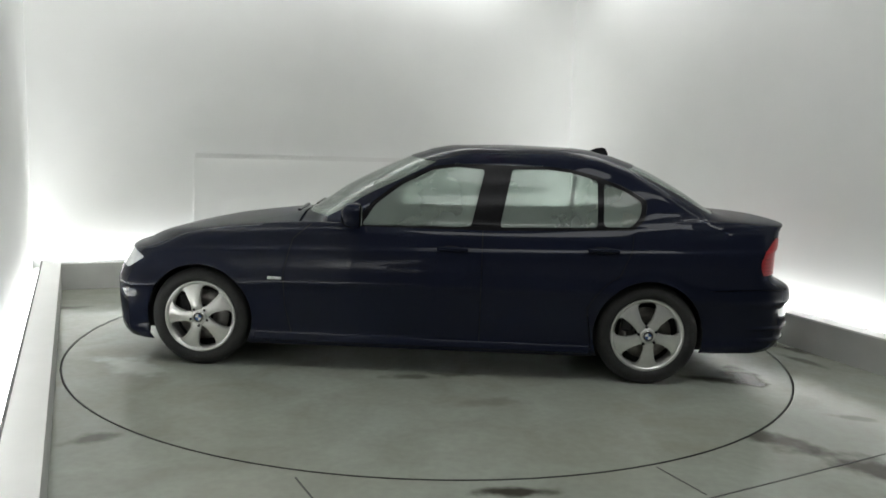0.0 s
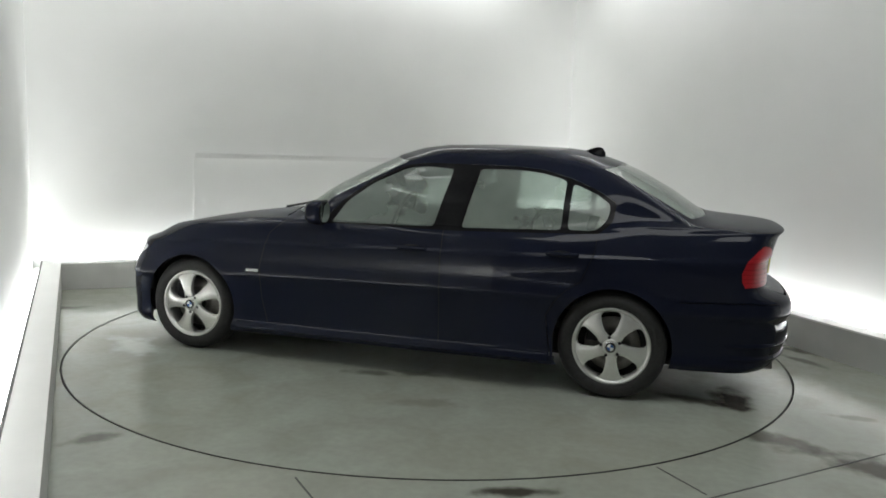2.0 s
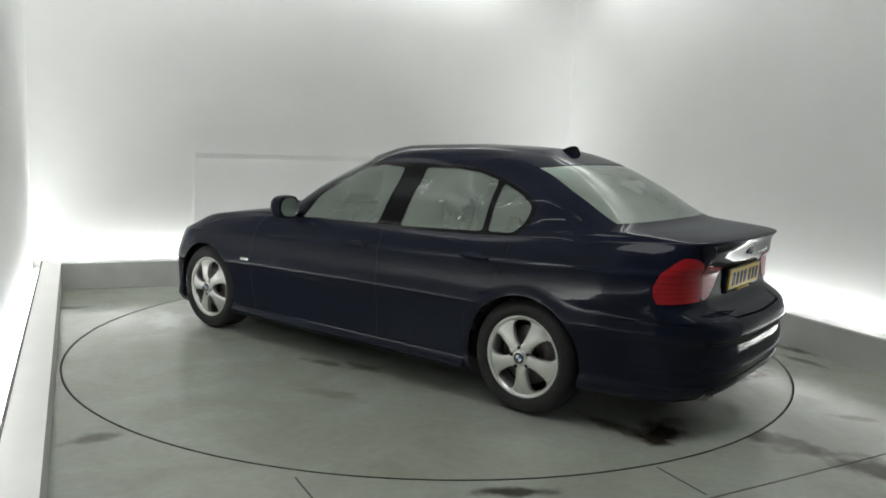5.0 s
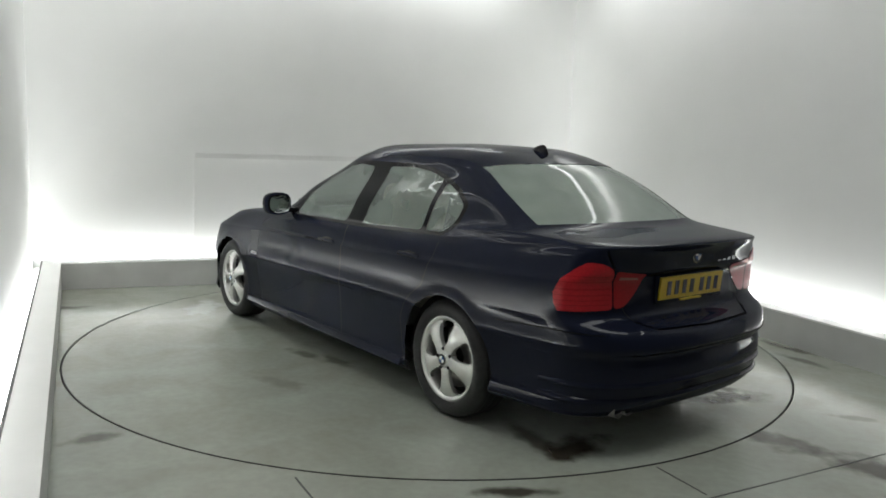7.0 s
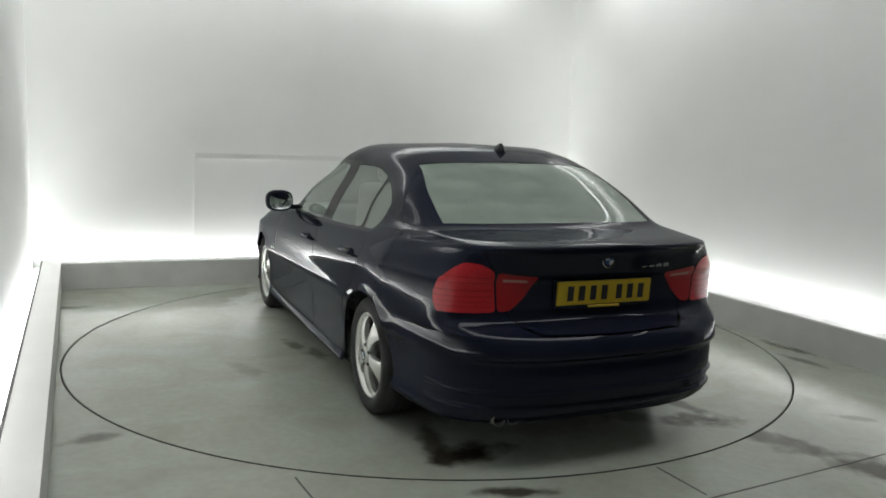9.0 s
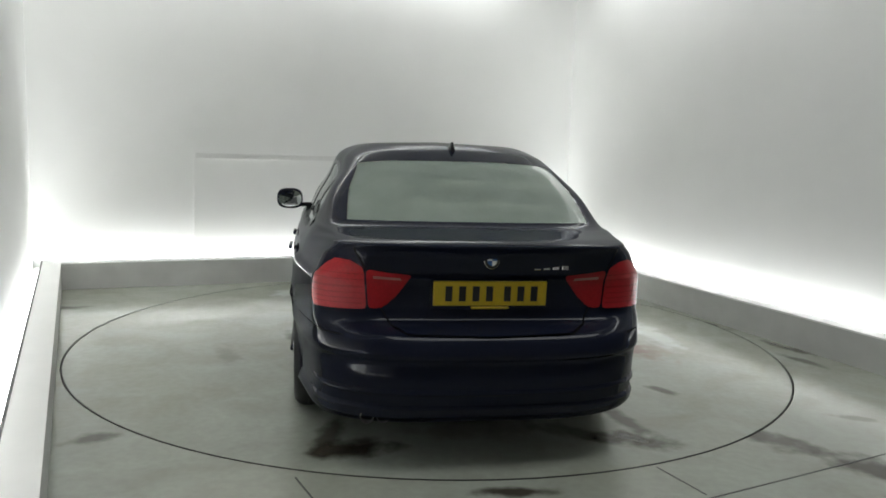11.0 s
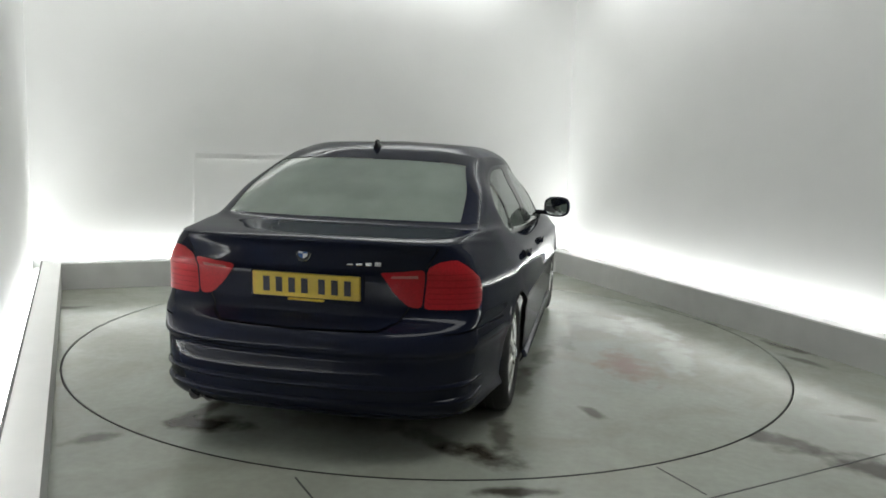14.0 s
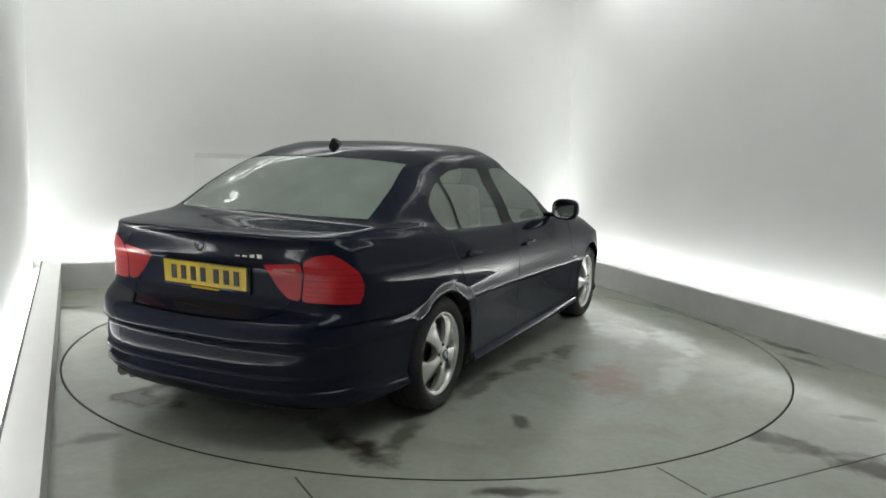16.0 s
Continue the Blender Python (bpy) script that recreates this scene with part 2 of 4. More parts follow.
def box(x, y, z, sx, sy, sz, bevel=0.0, segments=2, turn=None):
    bm = bmesh.new()
    bmesh.ops.create_cube(bm, size=1.0)
    bmesh.ops.scale(bm, vec=(sx, sy, sz), verts=bm.verts)
    if bevel:
        bmesh.ops.bevel(bm, geom=bm.edges[:], offset=bevel, segments=segments, profile=0.5, affect="EDGES")
    if turn is not None:
        bmesh.ops.transform(bm, matrix=turn, verts=bm.verts)
    bmesh.ops.translate(bm, vec=(x, y, z), verts=bm.verts)
    return bm


def lathe(profile, steps=48, axis="Y", closed=False):
    """Turns (radius, along) pairs round an axis."""
    bm = bmesh.new()
    rings = []
    for k in range(steps):
        a = 2 * math.pi * k / steps
        ring = []
        for r, h in profile:
            c, s = r * math.cos(a), r * math.sin(a)
            ring.append(bm.verts.new((c, h, s) if axis == "Y" else (c, s, h) if axis == "Z" else (h, c, s)))
        rings.append(ring)
    n = len(profile)
    for k in range(steps):
        p, q = rings[k], rings[(k + 1) % steps]
        for i in range(n if closed else n - 1):
            j = (i + 1) % n
            bm.faces.new((p[i], p[j], q[j], q[i]))
    bmesh.ops.recalc_face_normals(bm, faces=bm.faces)
    return bm


def structure(name, bm, material, label, category, smooth=False):
    return tagged(new(name, mesh_of(name, bm, material, smooth)), label, category, kind="structure")


# ------------------------------------------------------------------ booth
def ring_floor(name, outer, radius, z, material, steps=96):
    """A floor sheet with a round opening."""
    bm = bmesh.new()
    n = len(outer)
    inner, rim = [], []
    for k in range(steps):
        a = 2 * math.pi * k / steps
        d = Vector((math.cos(a), math.sin(a)))
        best = None
        for i in range(n):
            p, q = outer[i], outer[(i + 1) % n]
            e = q - p
            den = d.x * e.y - d.y * e.x
            if abs(den) < 1e-9:
                continue
            t = (p.x * e.y - p.y * e.x) / den
            s = (p.x * d.y - p.y * d.x) / den
            if t > 0 and -1e-6 <= s <= 1 + 1e-6 and (best is None or t < best):
                best = t
        inner.append(bm.verts.new((radius * d.x, radius * d.y, z)))
        t = max(best, radius + 0.004)
        rim.append(bm.verts.new((t * d.x, t * d.y, z)))
    for k in range(steps):
        j = (k + 1) % steps
        bm.faces.new((inner[k], rim[k], rim[j], inner[j]))
    # fill the four corners beyond the last spokes
    angles = [math.atan2(p.y, p.x) for p in outer]
    for p, a in zip(outer, angles):
        k = int((a % (2 * math.pi)) / (2 * math.pi) * steps) % steps
        v = bm.verts.new((p.x, p.y, z))
        bm.faces.new((rim[k], v, rim[(k + 1) % steps]))
    for v in inner:
        v.co.z = z
    lip = bmesh.ops.extrude_edge_only(bm, edges=[e for e in bm.edges if all((w.co.xy.length - radius) < 1e-4 for w in e.verts)])
    for g in lip["geom"]:
        if isinstance(g, bmesh.types.BMVert):
            g.co.z = z - 0.12
    bmesh.ops.recalc_face_normals(bm, faces=bm.faces)
    for f in bm.faces:
        if abs(f.normal.z) > 0.5 and f.normal.z < 0:
            f.normal_flip()
    return structure(name, bm, material, "grey painted concrete floor with worn stains", "floor")


def build_booth():
    floor = ring_floor("floor", offset_plan(0.004), DISC_R + 0.011, 0.0, FLOOR)
    bm = bmesh.new()
    bmesh.ops.create_circle(bm, cap_ends=True, radius=DISC_R + 0.3, segments=64)
    bmesh.ops.translate(bm, vec=(0, 0, -0.12), verts=bm.verts)
    structure("turntable_pit", bm, PIT, "dark pit beneath the turntable", "pit")
    sides = ("back", "right", "front", "left")
    p0, p1, p1b, p2, p3 = (offset_plan(d) for d in (0.0, LEDGE, LEDGE + 0.014, SLOT, SLOT + 0.15))
    for i, side in enumerate(sides):
        j = (i + 1) % 4
        kerb = structure("kerb_" + side, prism([p0[i], p0[j], p1[j], p1[i]], -0.05, KERB_H - 0.012), KERB,
                         "low grey painted kerb round the turntable floor", "kerb")
        part("capping", prism([p0[i], p0[j], p1[j], p1[i]], KERB_H - 0.012, KERB_H), LEDGE_PAINT, kerb, "white capping board")
        part("edging", prism([p1[i], p1[j], p1b[j], p1b[i]], 0.0, KERB_H + 0.002), EDGING, kerb, "thin dark edging strip")
        structure("light_trough_" + side, prism([p1b[i], p1b[j], p2[j], p2[i]], -0.05, 0.18), LEDGE_PAINT,
                  "white trough behind the kerb that holds the tubes", "trough")
        if side in ("back", "front"):
            structure("wall_" + side, prism([p2[i], p2[j], p3[j], p3[i]], -0.05, CEIL), NEAR_GREY if side == "front" else WALL,
                      "unseen end wall, greyed to keep the car's reflections dark" if side == "front" else "plain white painted booth wall", "wall")
        else:
            # the white stretch, then the unseen near bay, darkened to dim reflections
            u = (p2[j] - p2[i]).normalized()
            k = BAY if side == "right" else (p2[j] - p2[i]).length - BAY
            q2, q3 = p2[i] + u * k, p3[i] + u * (k + (u.dot(p2[i] - p3[i])))
            far, near = ([p2[i], q2, q3, p3[i]], [q2, p2[j], p3[j], q3])
            if side == "left":
                far, near = near, far
            structure("wall_" + side, prism(far, -0.05, CEIL), WALL, "plain white painted booth wall", "wall")
            structure("wall_near_" + side, prism(near, -0.05, CEIL), NEAR_GREY, "unseen near side wall, greyed to keep reflections dark", "wall")
        # lit tubes, end to end along the trough
        if side == "front":
            continue
        a, b = mid_slot[i], mid_slot[j]
        t = (b - a).normalized()
        s0, s1 = LIT[i][0], min(LIT[i][1], (b - a).length - 0.12)
        count = max(1, int((s1 - s0) / 1.15))
        for k in range(count):
            c = a + t * (s0 + (s1 - s0) * (k + 0.5) / count)
            tube = lathe([(0.0, -0.55), (0.013, -0.55), (0.013, 0.55), (0.0, 0.55)], 10, "X")
            ob = tagged(new("fluorescent_tube", mesh_of("fluorescent_tube", tube, TUBE, True)), "lit white fluorescent tube lying in the trough",
                        "tube light", "tubes in the trough")
            ob.matrix_world = Matrix.Translation((c.x, c.y, 0.194)) @ Matrix.Rotation(math.atan2(t.y, t.x), 4, "Z")
    # flush hatch in the back wall
    a, b = Vector((-2.356, 2.008)), Vector((-0.40, 2.785))
    t = (b - a).normalized()
    inn = Vector((t.y, -t.x))
    hatch = structure("door_1", prism([a + inn * 0.010, b + inn * 0.010, b - inn * 0.01, a - inn * 0.01], 0.02, 1.22), WALL,
                      "white flush hatch in the booth wall", "hatch")
    part("frame_strip", prism([a + inn * 0.022 - t * 0.012, a + inn * 0.022 + t * 0.012, a - inn * 0.01 + t * 0.012, a - inn * 0.01 - t * 0.012], 0.02, 1.22), WALL, hatch)
    # shade above the hatch is put into this strip's greyer colour
    part("top_strip", prism([a + inn * 0.050, b + inn * 0.050, b - inn * 0.01, a - inn * 0.01], 1.221, 1.268), HATCH_SHADE, hatch)
    # joints in the concrete
    for p, q in (((-0.552, -2.47), (-0.40, -2.75)), ((0.93, -2.69), (2.95, -1.655)), ((1.04, -2.26), (1.171, -2.531))):
        p, q = Vector(p), Vector(q)
        d = (q - p).normalized()
        n = Vector((-d.y, d.x)) * 0.004
        part("joint", prism([p - n, q - n, q + n, p + n], -0.01, 0.0015), EDGING, floor, "dark joint in the concrete")
    structure("ceiling", prism(p3, CEIL, CEIL + 0.1), CEILING, "plain white booth ceiling", "ceiling")


def build_turntable():
    bm = lathe([(0.0, 0.0), (0.8, 0.0), (1.6, 0.0), (DISC_R - 0.004, 0.0), (DISC_R, -0.004), (DISC_R, -0.10), (0.0, -0.10)], 128, "Z")
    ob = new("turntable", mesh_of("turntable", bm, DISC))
    part("rim", lathe([(DISC_R - 0.002, 0.001), (DISC_R + 0.002, 0.001), (DISC_R + 0.002, -0.10), (DISC_R - 0.002, -0.10)], 128, "Z", True), EDGING, ob, "dark steel rim")
    return tagged(ob, "round grey concrete turntable flush with the floor, oil-stained", "turntable")


# ------------------------------------------------------------------ car body
HUB_Z, TYRE_R, RIM_R = 0.299, 0.303, 0.216
AXLE_F, AXLE_R, TRACK = 1.375, -1.337, 0.822
ARCH_R = 0.328


def smooth_curve(keys):
    """A monotone cubic through (x, value) keys."""
    xs = [k[0] for k in keys]
    ys = [k[1] for k in keys]
    n = len(xs)
    if n == 1:
        return lambda x: ys[0]
    d = [(ys[i + 1] - ys[i]) / (xs[i + 1] - xs[i]) for i in range(n - 1)]
    m = [d[0]] + [0.0 if d[i - 1] * d[i] <= 0 else 2 * d[i - 1] * d[i] / (d[i - 1] + d[i]) for i in range(1, n - 1)] + [d[-1]]

    def f(x):
        if x <= xs[0]:
            return ys[0]
        if x >= xs[-1]:
            return ys[-1]
        i = max(k for k in range(n - 1) if xs[k] <= x)
        h = xs[i + 1] - xs[i]
        t = (x - xs[i]) / h
        return ((1 + 2 * t) * (1 - t) ** 2 * ys[i] + t * (1 - t) ** 2 * h * m[i]
                + t * t * (3 - 2 * t) * ys[i + 1] + t * t * (t - 1) * h * m[i + 1])
    return f


def hull_ring(xf, xr, lf, lr, nf, nr, width, height):
    """One closed line round the half body, from nose centre to tail centre: rounded ends lf and lr long, squareness nf and nr."""
    w, z = smooth_curve(width), smooth_curve(height)
    out = []
    for u in U_STEPS:
        if u < 1:
            a = u * math.pi / 2
            x = xf - lf * (1 - math.cos(a) ** (2 / nf))
            y = w(x) * math.sin(a) ** (2 / nf)
        elif u <= 2:
            x = (xf - lf) + (xr + lr - xf + lf) * (u - 1)
            y = w(x)
        else:
            a = (3 - u) * math.pi / 2
            x = xr + lr * (1 - math.cos(a) ** (2 / nr))
            y = w(x) * math.sin(a) ** (2 / nr)
        out.append((x, max(0.0, y), z(x)))
    return out


CAP_N, SIDE_N = 26, 104
U_STEPS = [i / CAP_N for i in range(CAP_N)] + [1 + i / SIDE_N for i in range(SIDE_N)] + [2 + i / CAP_N for i in range(CAP_N + 1)]


def hull_rings():
    """The body in level lines, from the sill to the crown of the roof."""
    W = lambda k: [(-2.4, 0.65 * k), (-2.0, 0.748 * k), (-1.7, 0.806 * k), (-1.36, 0.846 * k), (-0.9, 0.860 * k), (-0.3, 0.864 * k), (0.3, 0.864 * k), (0.9, 0.862 * k),
                   (1.38, 0.860 * k), (1.7, 0.836 * k), (2.2, 0.735 * k)]
    rings = []
    # sill edge, rocker, lower flank, widest line, upper flank, handle crease, shoulder
    rings.append(hull_ring(2.025, -2.228, 0.34, 0.32, 2.5, 3.1, W(0.955), [(-2.2, 0.195), (-1.7, 0.20), (-1.0, 0.165), (1.0, 0.155), (1.7, 0.15), (2.1, 0.16)]))
    rings.append(hull_ring(2.055, -2.268, 0.36, 0.34, 2.5, 3.1, W(0.986), [(-2.3, 0.235), (-1.7, 0.235), (-1.0, 0.205), (1.0, 0.195), (2.1, 0.20)]))
    rings.append(hull_ring(2.075, -2.293, 0.38, 0.36, 2.5, 3.1, W(0.972), [(-2.3, 0.285), (-1.7, 0.28), (-1.0, 0.245), (1.0, 0.235), (2.1, 0.26)]))
    rings.append(hull_ring(2.090, -2.318, 0.40, 0.38, 2.5, 3.1, W(0.978), [(-2.3, 0.39), (0, 0.38), (2.1, 0.38)]))
    rings.append(hull_ring(2.097, -2.306, 0.42, 0.38, 2.4, 3.1, W(0.990), [(-2.35, 0.468), (-1.7, 0.475), (-0.8, 0.510), (0.8, 0.490), (2.1, 0.44)]))
    rings.append(hull_ring(2.100, -2.333, 0.42, 0.38, 2.4, 3.1, W(1.0), [(-2.35, 0.50), (-1.7, 0.515), (-0.8, 0.555), (0.8, 0.535), (2.1, 0.47)]))
    rings.append(hull_ring(2.085, -2.310, 0.44, 0.34, 2.3, 3.1, W(0.9905), [(-2.3, 0.572), (-1.7, 0.605), (-0.8, 0.63), (0.8, 0.62), (2.1, 0.54)]))
    rings.append(hull_ring(2.065, -2.168, 0.46, 0.24, 2.2, 3.4, W(0.989), [(-2.3, 0.628), (-1.9, 0.68), (-1.7, 0.70), (-0.8, 0.715), (0.8, 0.68), (2.1, 0.60)]))
    rings.append(hull_ring(2.025, -2.166, 0.48, 0.22, 2.2, 3.4, W(0.985), [(-2.3, 0.80), (-1.7, 0.792), (-0.8, 0.772), (0.8, 0.735), (1.6, 0.70), (2.1, 0.655)]))
    rings.append(hull_ring(2.010, -2.182, 0.48, 0.22, 2.2, 3.4, W(0.970), [(-2.3, 0.825), (-1.7, 0.812), (-0.8, 0.790), (0.8, 0.752), (1.6, 0.715), (2.1, 0.67)]))
    rings.append(hull_ring(1.955, -2.222, 0.50, 0.24, 2.1, 3.0,
                           [(-2.3, 0.60), (-1.9, 0.712), (-1.5, 0.786), (-1.0, 0.814), (-0.4, 0.822), (0.6, 0.824), (1.2, 0.804), (1.7, 0.762), (2.1, 0.69)],
                           [(-2.24, 0.925), (-1.9, 0.900), (-1.5, 0.866), (-0.5, 0.848), (0.5, 0.838), (1.2, 0.806), (1.6, 0.758), (2.0, 0.68)]))
    rings.append(hull_ring(1.865, -2.252, 0.55, 0.24, 2.1, 3.0,
                           [(-2.3, 0.565), (-1.9, 0.684), (-1.5, 0.770), (-1.0, 0.795), (-0.4, 0.804), (0.6, 0.808), (1.2, 0.772), (1.7, 0.70), (2.1, 0.62)],
                           [(-2.265, 0.958), (-1.9, 0.940), (-1.5, 0.906), (-0.5, 0.880), (0.5, 0.872), (1.2, 0.842), (1.6, 0.800), (1.92, 0.728)]))
    rings.append(hull_ring(1.55, -2.21, 0.45, 0.28, 2.2, 2.4,
                           [(-2.3, 0.54), (-1.9, 0.660), (-1.5, 0.755), (-1.0, 0.780), (-0.4, 0.792), (0.4, 0.798), (0.9, 0.768), (1.6, 0.655)],
                           [(-2.21, 0.972), (-1.9, 0.962), (-1.5, 0.935), (-0.5, 0.896), (0.5, 0.886), (1.0, 0.870), (1.55, 0.826)]))
    rings.append(hull_ring(1.18, -2.02, 0.42, 0.28, 2.3, 2.4,
                           [(-2.1, 0.56), (-1.9, 0.630), (-1.5, 0.736), (-1.0, 0.764), (-0.4, 0.782), (0.4, 0.788), (0.9, 0.752), (1.2, 0.70)],
                           [(-2.02, 0.986), (-1.7, 0.976), (-1.4, 0.958), (-1.0, 0.925), (-0.5, 0.908), (0.5, 0.897), (0.8, 0.892), (1.18, 0.876)]))
    # glass base, glass middle, roof rail, roof, crown
    rings.append(hull_ring(0.89, -1.845, 0.38, 0.22, 2.3, 2.8,
                           [(-1.9, 0.585), (-1.6, 0.682), (-1.35, 0.722), (-1.0, 0.748), (-0.4, 0.768), (0.3, 0.772), (0.9, 0.715)],
                           [(-1.845, 1.004), (-1.62, 0.996), (-1.35, 0.985), (-1.0, 0.945), (-0.5, 0.920), (0.35, 0.907), (0.6, 0.912), (0.89, 0.920)]))
    rings.append(hull_ring(0.57, -1.60, 0.34, 0.22, 2.3, 2.8,
                           [(-1.65, 0.575), (-1.35, 0.664), (-1.0, 0.700), (-0.4, 0.714), (0.1, 0.716), (0.6, 0.672)],
                           [(-1.60, 1.140), (-1.38, 1.10), (-1.1, 1.06), (-0.5, 1.045), (0.15, 1.035), (0.3, 1.055), (0.57, 1.108)]))
    rings.append(hull_ring(0.32, -1.36, 0.32, 0.22, 2.3, 2.8,
                           [(-1.4, 0.54), (-1.1, 0.60), (-0.8, 0.636), (-0.1, 0.646), (0.4, 0.612)],
                           [(-1.36, 1.258), (-1.12, 1.20), (-0.9, 1.172), (-0.4, 1.165), (0.0, 1.160), (0.32, 1.226)]))
    rings.append(hull_ring(0.17, -1.18, 0.34, 0.26, 2.3, 2.8,
                           [(-1.2, 0.515), (-0.9, 0.568), (-0.5, 0.598), (-0.1, 0.598), (0.25, 0.568)],
                           [(-1.18, 1.315), (-0.95, 1.272), (-0.7, 1.262), (-0.4, 1.268), (-0.1, 1.252), (0.17, 1.286)]))
    rings.append(hull_ring(0.10, -1.11, 0.34, 0.26, 2.3, 2.6,
                           [(-1.15, 0.48), (-0.8, 0.53), (-0.4, 0.558), (0.0, 0.550), (0.2, 0.52)],
                           [(-1.11, 1.334), (-0.9, 1.308), (-0.4, 1.308), (-0.1, 1.294), (0.10, 1.308)]))
    rings.append(hull_ring(0.02, -1.02, 0.32, 0.3, 2.2, 2.4,
                           [(-1.05, 0.36), (-0.6, 0.42), (-0.2, 0.42), (0.1, 0.36)],
                           [(-1.02, 1.353), (-0.7, 1.352), (-0.35, 1.350), (0.02, 1.335)]))
    rings.append(hull_ring(-0.10, -0.92, 0.2, 0.2, 2.0, 2.0, [(-1, 0.0), (0, 0.0)], [(-0.92, 1.364), (-0.5, 1.371), (-0.1, 1.358)]))
    return rings


RING_STEPS = (2, 2, 4, 4, 3, 4, 4, 4, 2, 4, 3, 5, 6, 5, 6, 6, 4, 3, 4, 5)
GLASS_RING, RAIL_RING, SHOULDER_RING = 14, 17, 11


def hull_grid():
    """The rings, joined by smooth curves over the section."""
    rings = np.array(hull_rings())
    n = len(rings)
    d = rings[1:] - rings[:-1]
    prod = d[:-1] * d[1:]
    den = d[:-1] + d[1:]
    inner = np.where(prod > 0, 2 * prod / np.where(np.abs(den) < 1e-9, 1, den), 0.0)
    # gentle version of the tangents, so that flanks stay full
    inner = 0.75 * inner + 0.25 * 0.5 * (d[:-1] + d[1:]) * (prod > 0)
    m = np.concatenate([d[:1], inner, d[-1:]])
    rows, mark = [], []
    for i in range(n - 1):
        for k in range(RING_STEPS[i]):
            t = k / RING_STEPS[i]
            rows.append((1 + 2 * t) * (1 - t) ** 2 * rings[i] + t * (1 - t) ** 2 * m[i] + t * t * (3 - 2 * t) * rings[i + 1] + t * t * (t - 1) * m[i + 1])
            mark.append(i + t)
    rows.append(rings[-1])
    mark.append(n - 1.0)
    g = np.array(rows)
    g[..., 1] *= 1.033
    lift = np.clip((np.array(mark) - GLASS_RING) / 3.0, 0, 1) * 0.022
    g[..., 2] += lift[:, None]
    # flared lips round the wheel openings
    for ax in (AXLE_F, AXLE_R):
        r = np.hypot(g[..., 0] - ax, g[..., 2] - HUB_Z)
        g[..., 1] += np.where(g[..., 1] > 0.5, 0.006 * np.exp(-((r - ARCH_R - 0.006) / 0.018) ** 2), 0.0)
    return g, mark


def inside(poly, a, b):
    c = False
    for i in range(len(poly)):
        (x0, y0), (x1, y1) = poly[i - 1], poly[i]
        if (y0 > b) != (y1 > b) and a < (x1 - x0) * (b - y0) / (y1 - y0) + x0:
            c = not c
    return c


def stamp(bm, region, value, poly, axes, keep, only=None):
    """Cuts a shape, seen along an axis, into the shell and marks the faces inside it."""
    i, j = axes
    lo = (min(p[0] for p in poly) - 0.03, min(p[1] for p in poly) - 0.03)
    hi = (max(p[0] for p in poly) + 0.03, max(p[1] for p in poly) + 0.03)

    def near():
        out = []
        for f in bm.faces:
            c = f.calc_center_median()
            if lo[0] < c[i] < hi[0] and lo[1] < c[j] < hi[1] and keep(c, f.normal):
                out.append(f)
        return out

    for k in range(len(poly)):
        p, q = poly[k - 1], poly[k]
        x0, x1, y0, y1 = min(p[0], q[0]), max(p[0], q[0]), min(p[1], q[1]), max(p[1], q[1])
        faces = []
        for f in near() if k == 0 else pool:
            if not f.is_valid:
                continue
            us = [v.co[i] for v in f.verts]
            vs = [v.co[j] for v in f.verts]
            if max(us) > x0 - 1e-4 and min(us) < x1 + 1e-4 and max(vs) > y0 - 1e-4 and min(vs) < y1 + 1e-4:
                faces.append(f)
        if k == 0:
            pool = near()
        if not faces:
            continue
        co, no = [0.0, 0.0, 0.0], [0.0, 0.0, 0.0]
        co[i], co[j] = p
        no[i], no[j] = -(q[1] - p[1]), q[0] - p[0]
        geom = list({e for f in faces for e in f.edges}) + list({v for f in faces for v in f.verts}) + faces
        bmesh.ops.bisect_plane(bm, geom=geom, dist=2e-5, plane_co=co, plane_no=no)
        pool = near()
    for f in pool:
        if f.is_valid and (only is None or f[region] in only):
            c = f.calc_center_median()
            if inside(poly, c[i], c[j]):
                f[region] = value


def band(points, width):
    """Thin quads along a line, for shut lines."""
    out = []
    for p, q in zip(points, points[1:]):
        d = Vector((q[0] - p[0], q[1] - p[1]))
        d.normalize()
        n = Vector((-d.y, d.x)) * width / 2
        e = d * width * 0.3
        p, q = Vector(p) - e, Vector(q) + e
        out.append([tuple(p + n), tuple(p - n), tuple(q - n), tuple(q + n)])
    return out


def rounded(poly, r, steps=4):
    """A polygon with its corners rounded."""
    out = []
    n = len(poly)
    for k in range(n):
        a, b, c = Vector(poly[k - 1]), Vector(poly[k]), Vector(poly[(k + 1) % n])
        da, dc = (a - b), (c - b)
        s = min(r, da.length * 0.45, dc.length * 0.45)
        p, q = b + da.normalized() * s, b + dc.normalized() * s
        for t in range(steps + 1):
            u = t / steps
            out.append(tuple((1 - u) ** 2 * p + 2 * u * (1 - u) * b + u * u * q))
    return out


R_BODY, R_GAP, R_ARCH, R_FDOOR, R_RDOOR, R_TRIM, R_G1, R_G2, R_G3, R_WS, R_RW, R_ROOF, R_BONNET, R_BOOT, R_FBUMP, R_RBUMP, R_TAIL, R_TAILIN, R_HEAD, R_FENDER, R_TBAR, R_REV = range(22)

FRONT_GLASS = rounded([(0.395, 0.893), (-0.262, 0.903), (-0.335, 1.238), (-0.16, 1.248), (-0.01, 1.226), (0.17, 1.135), (0.32, 1.015)], 0.02, 2)
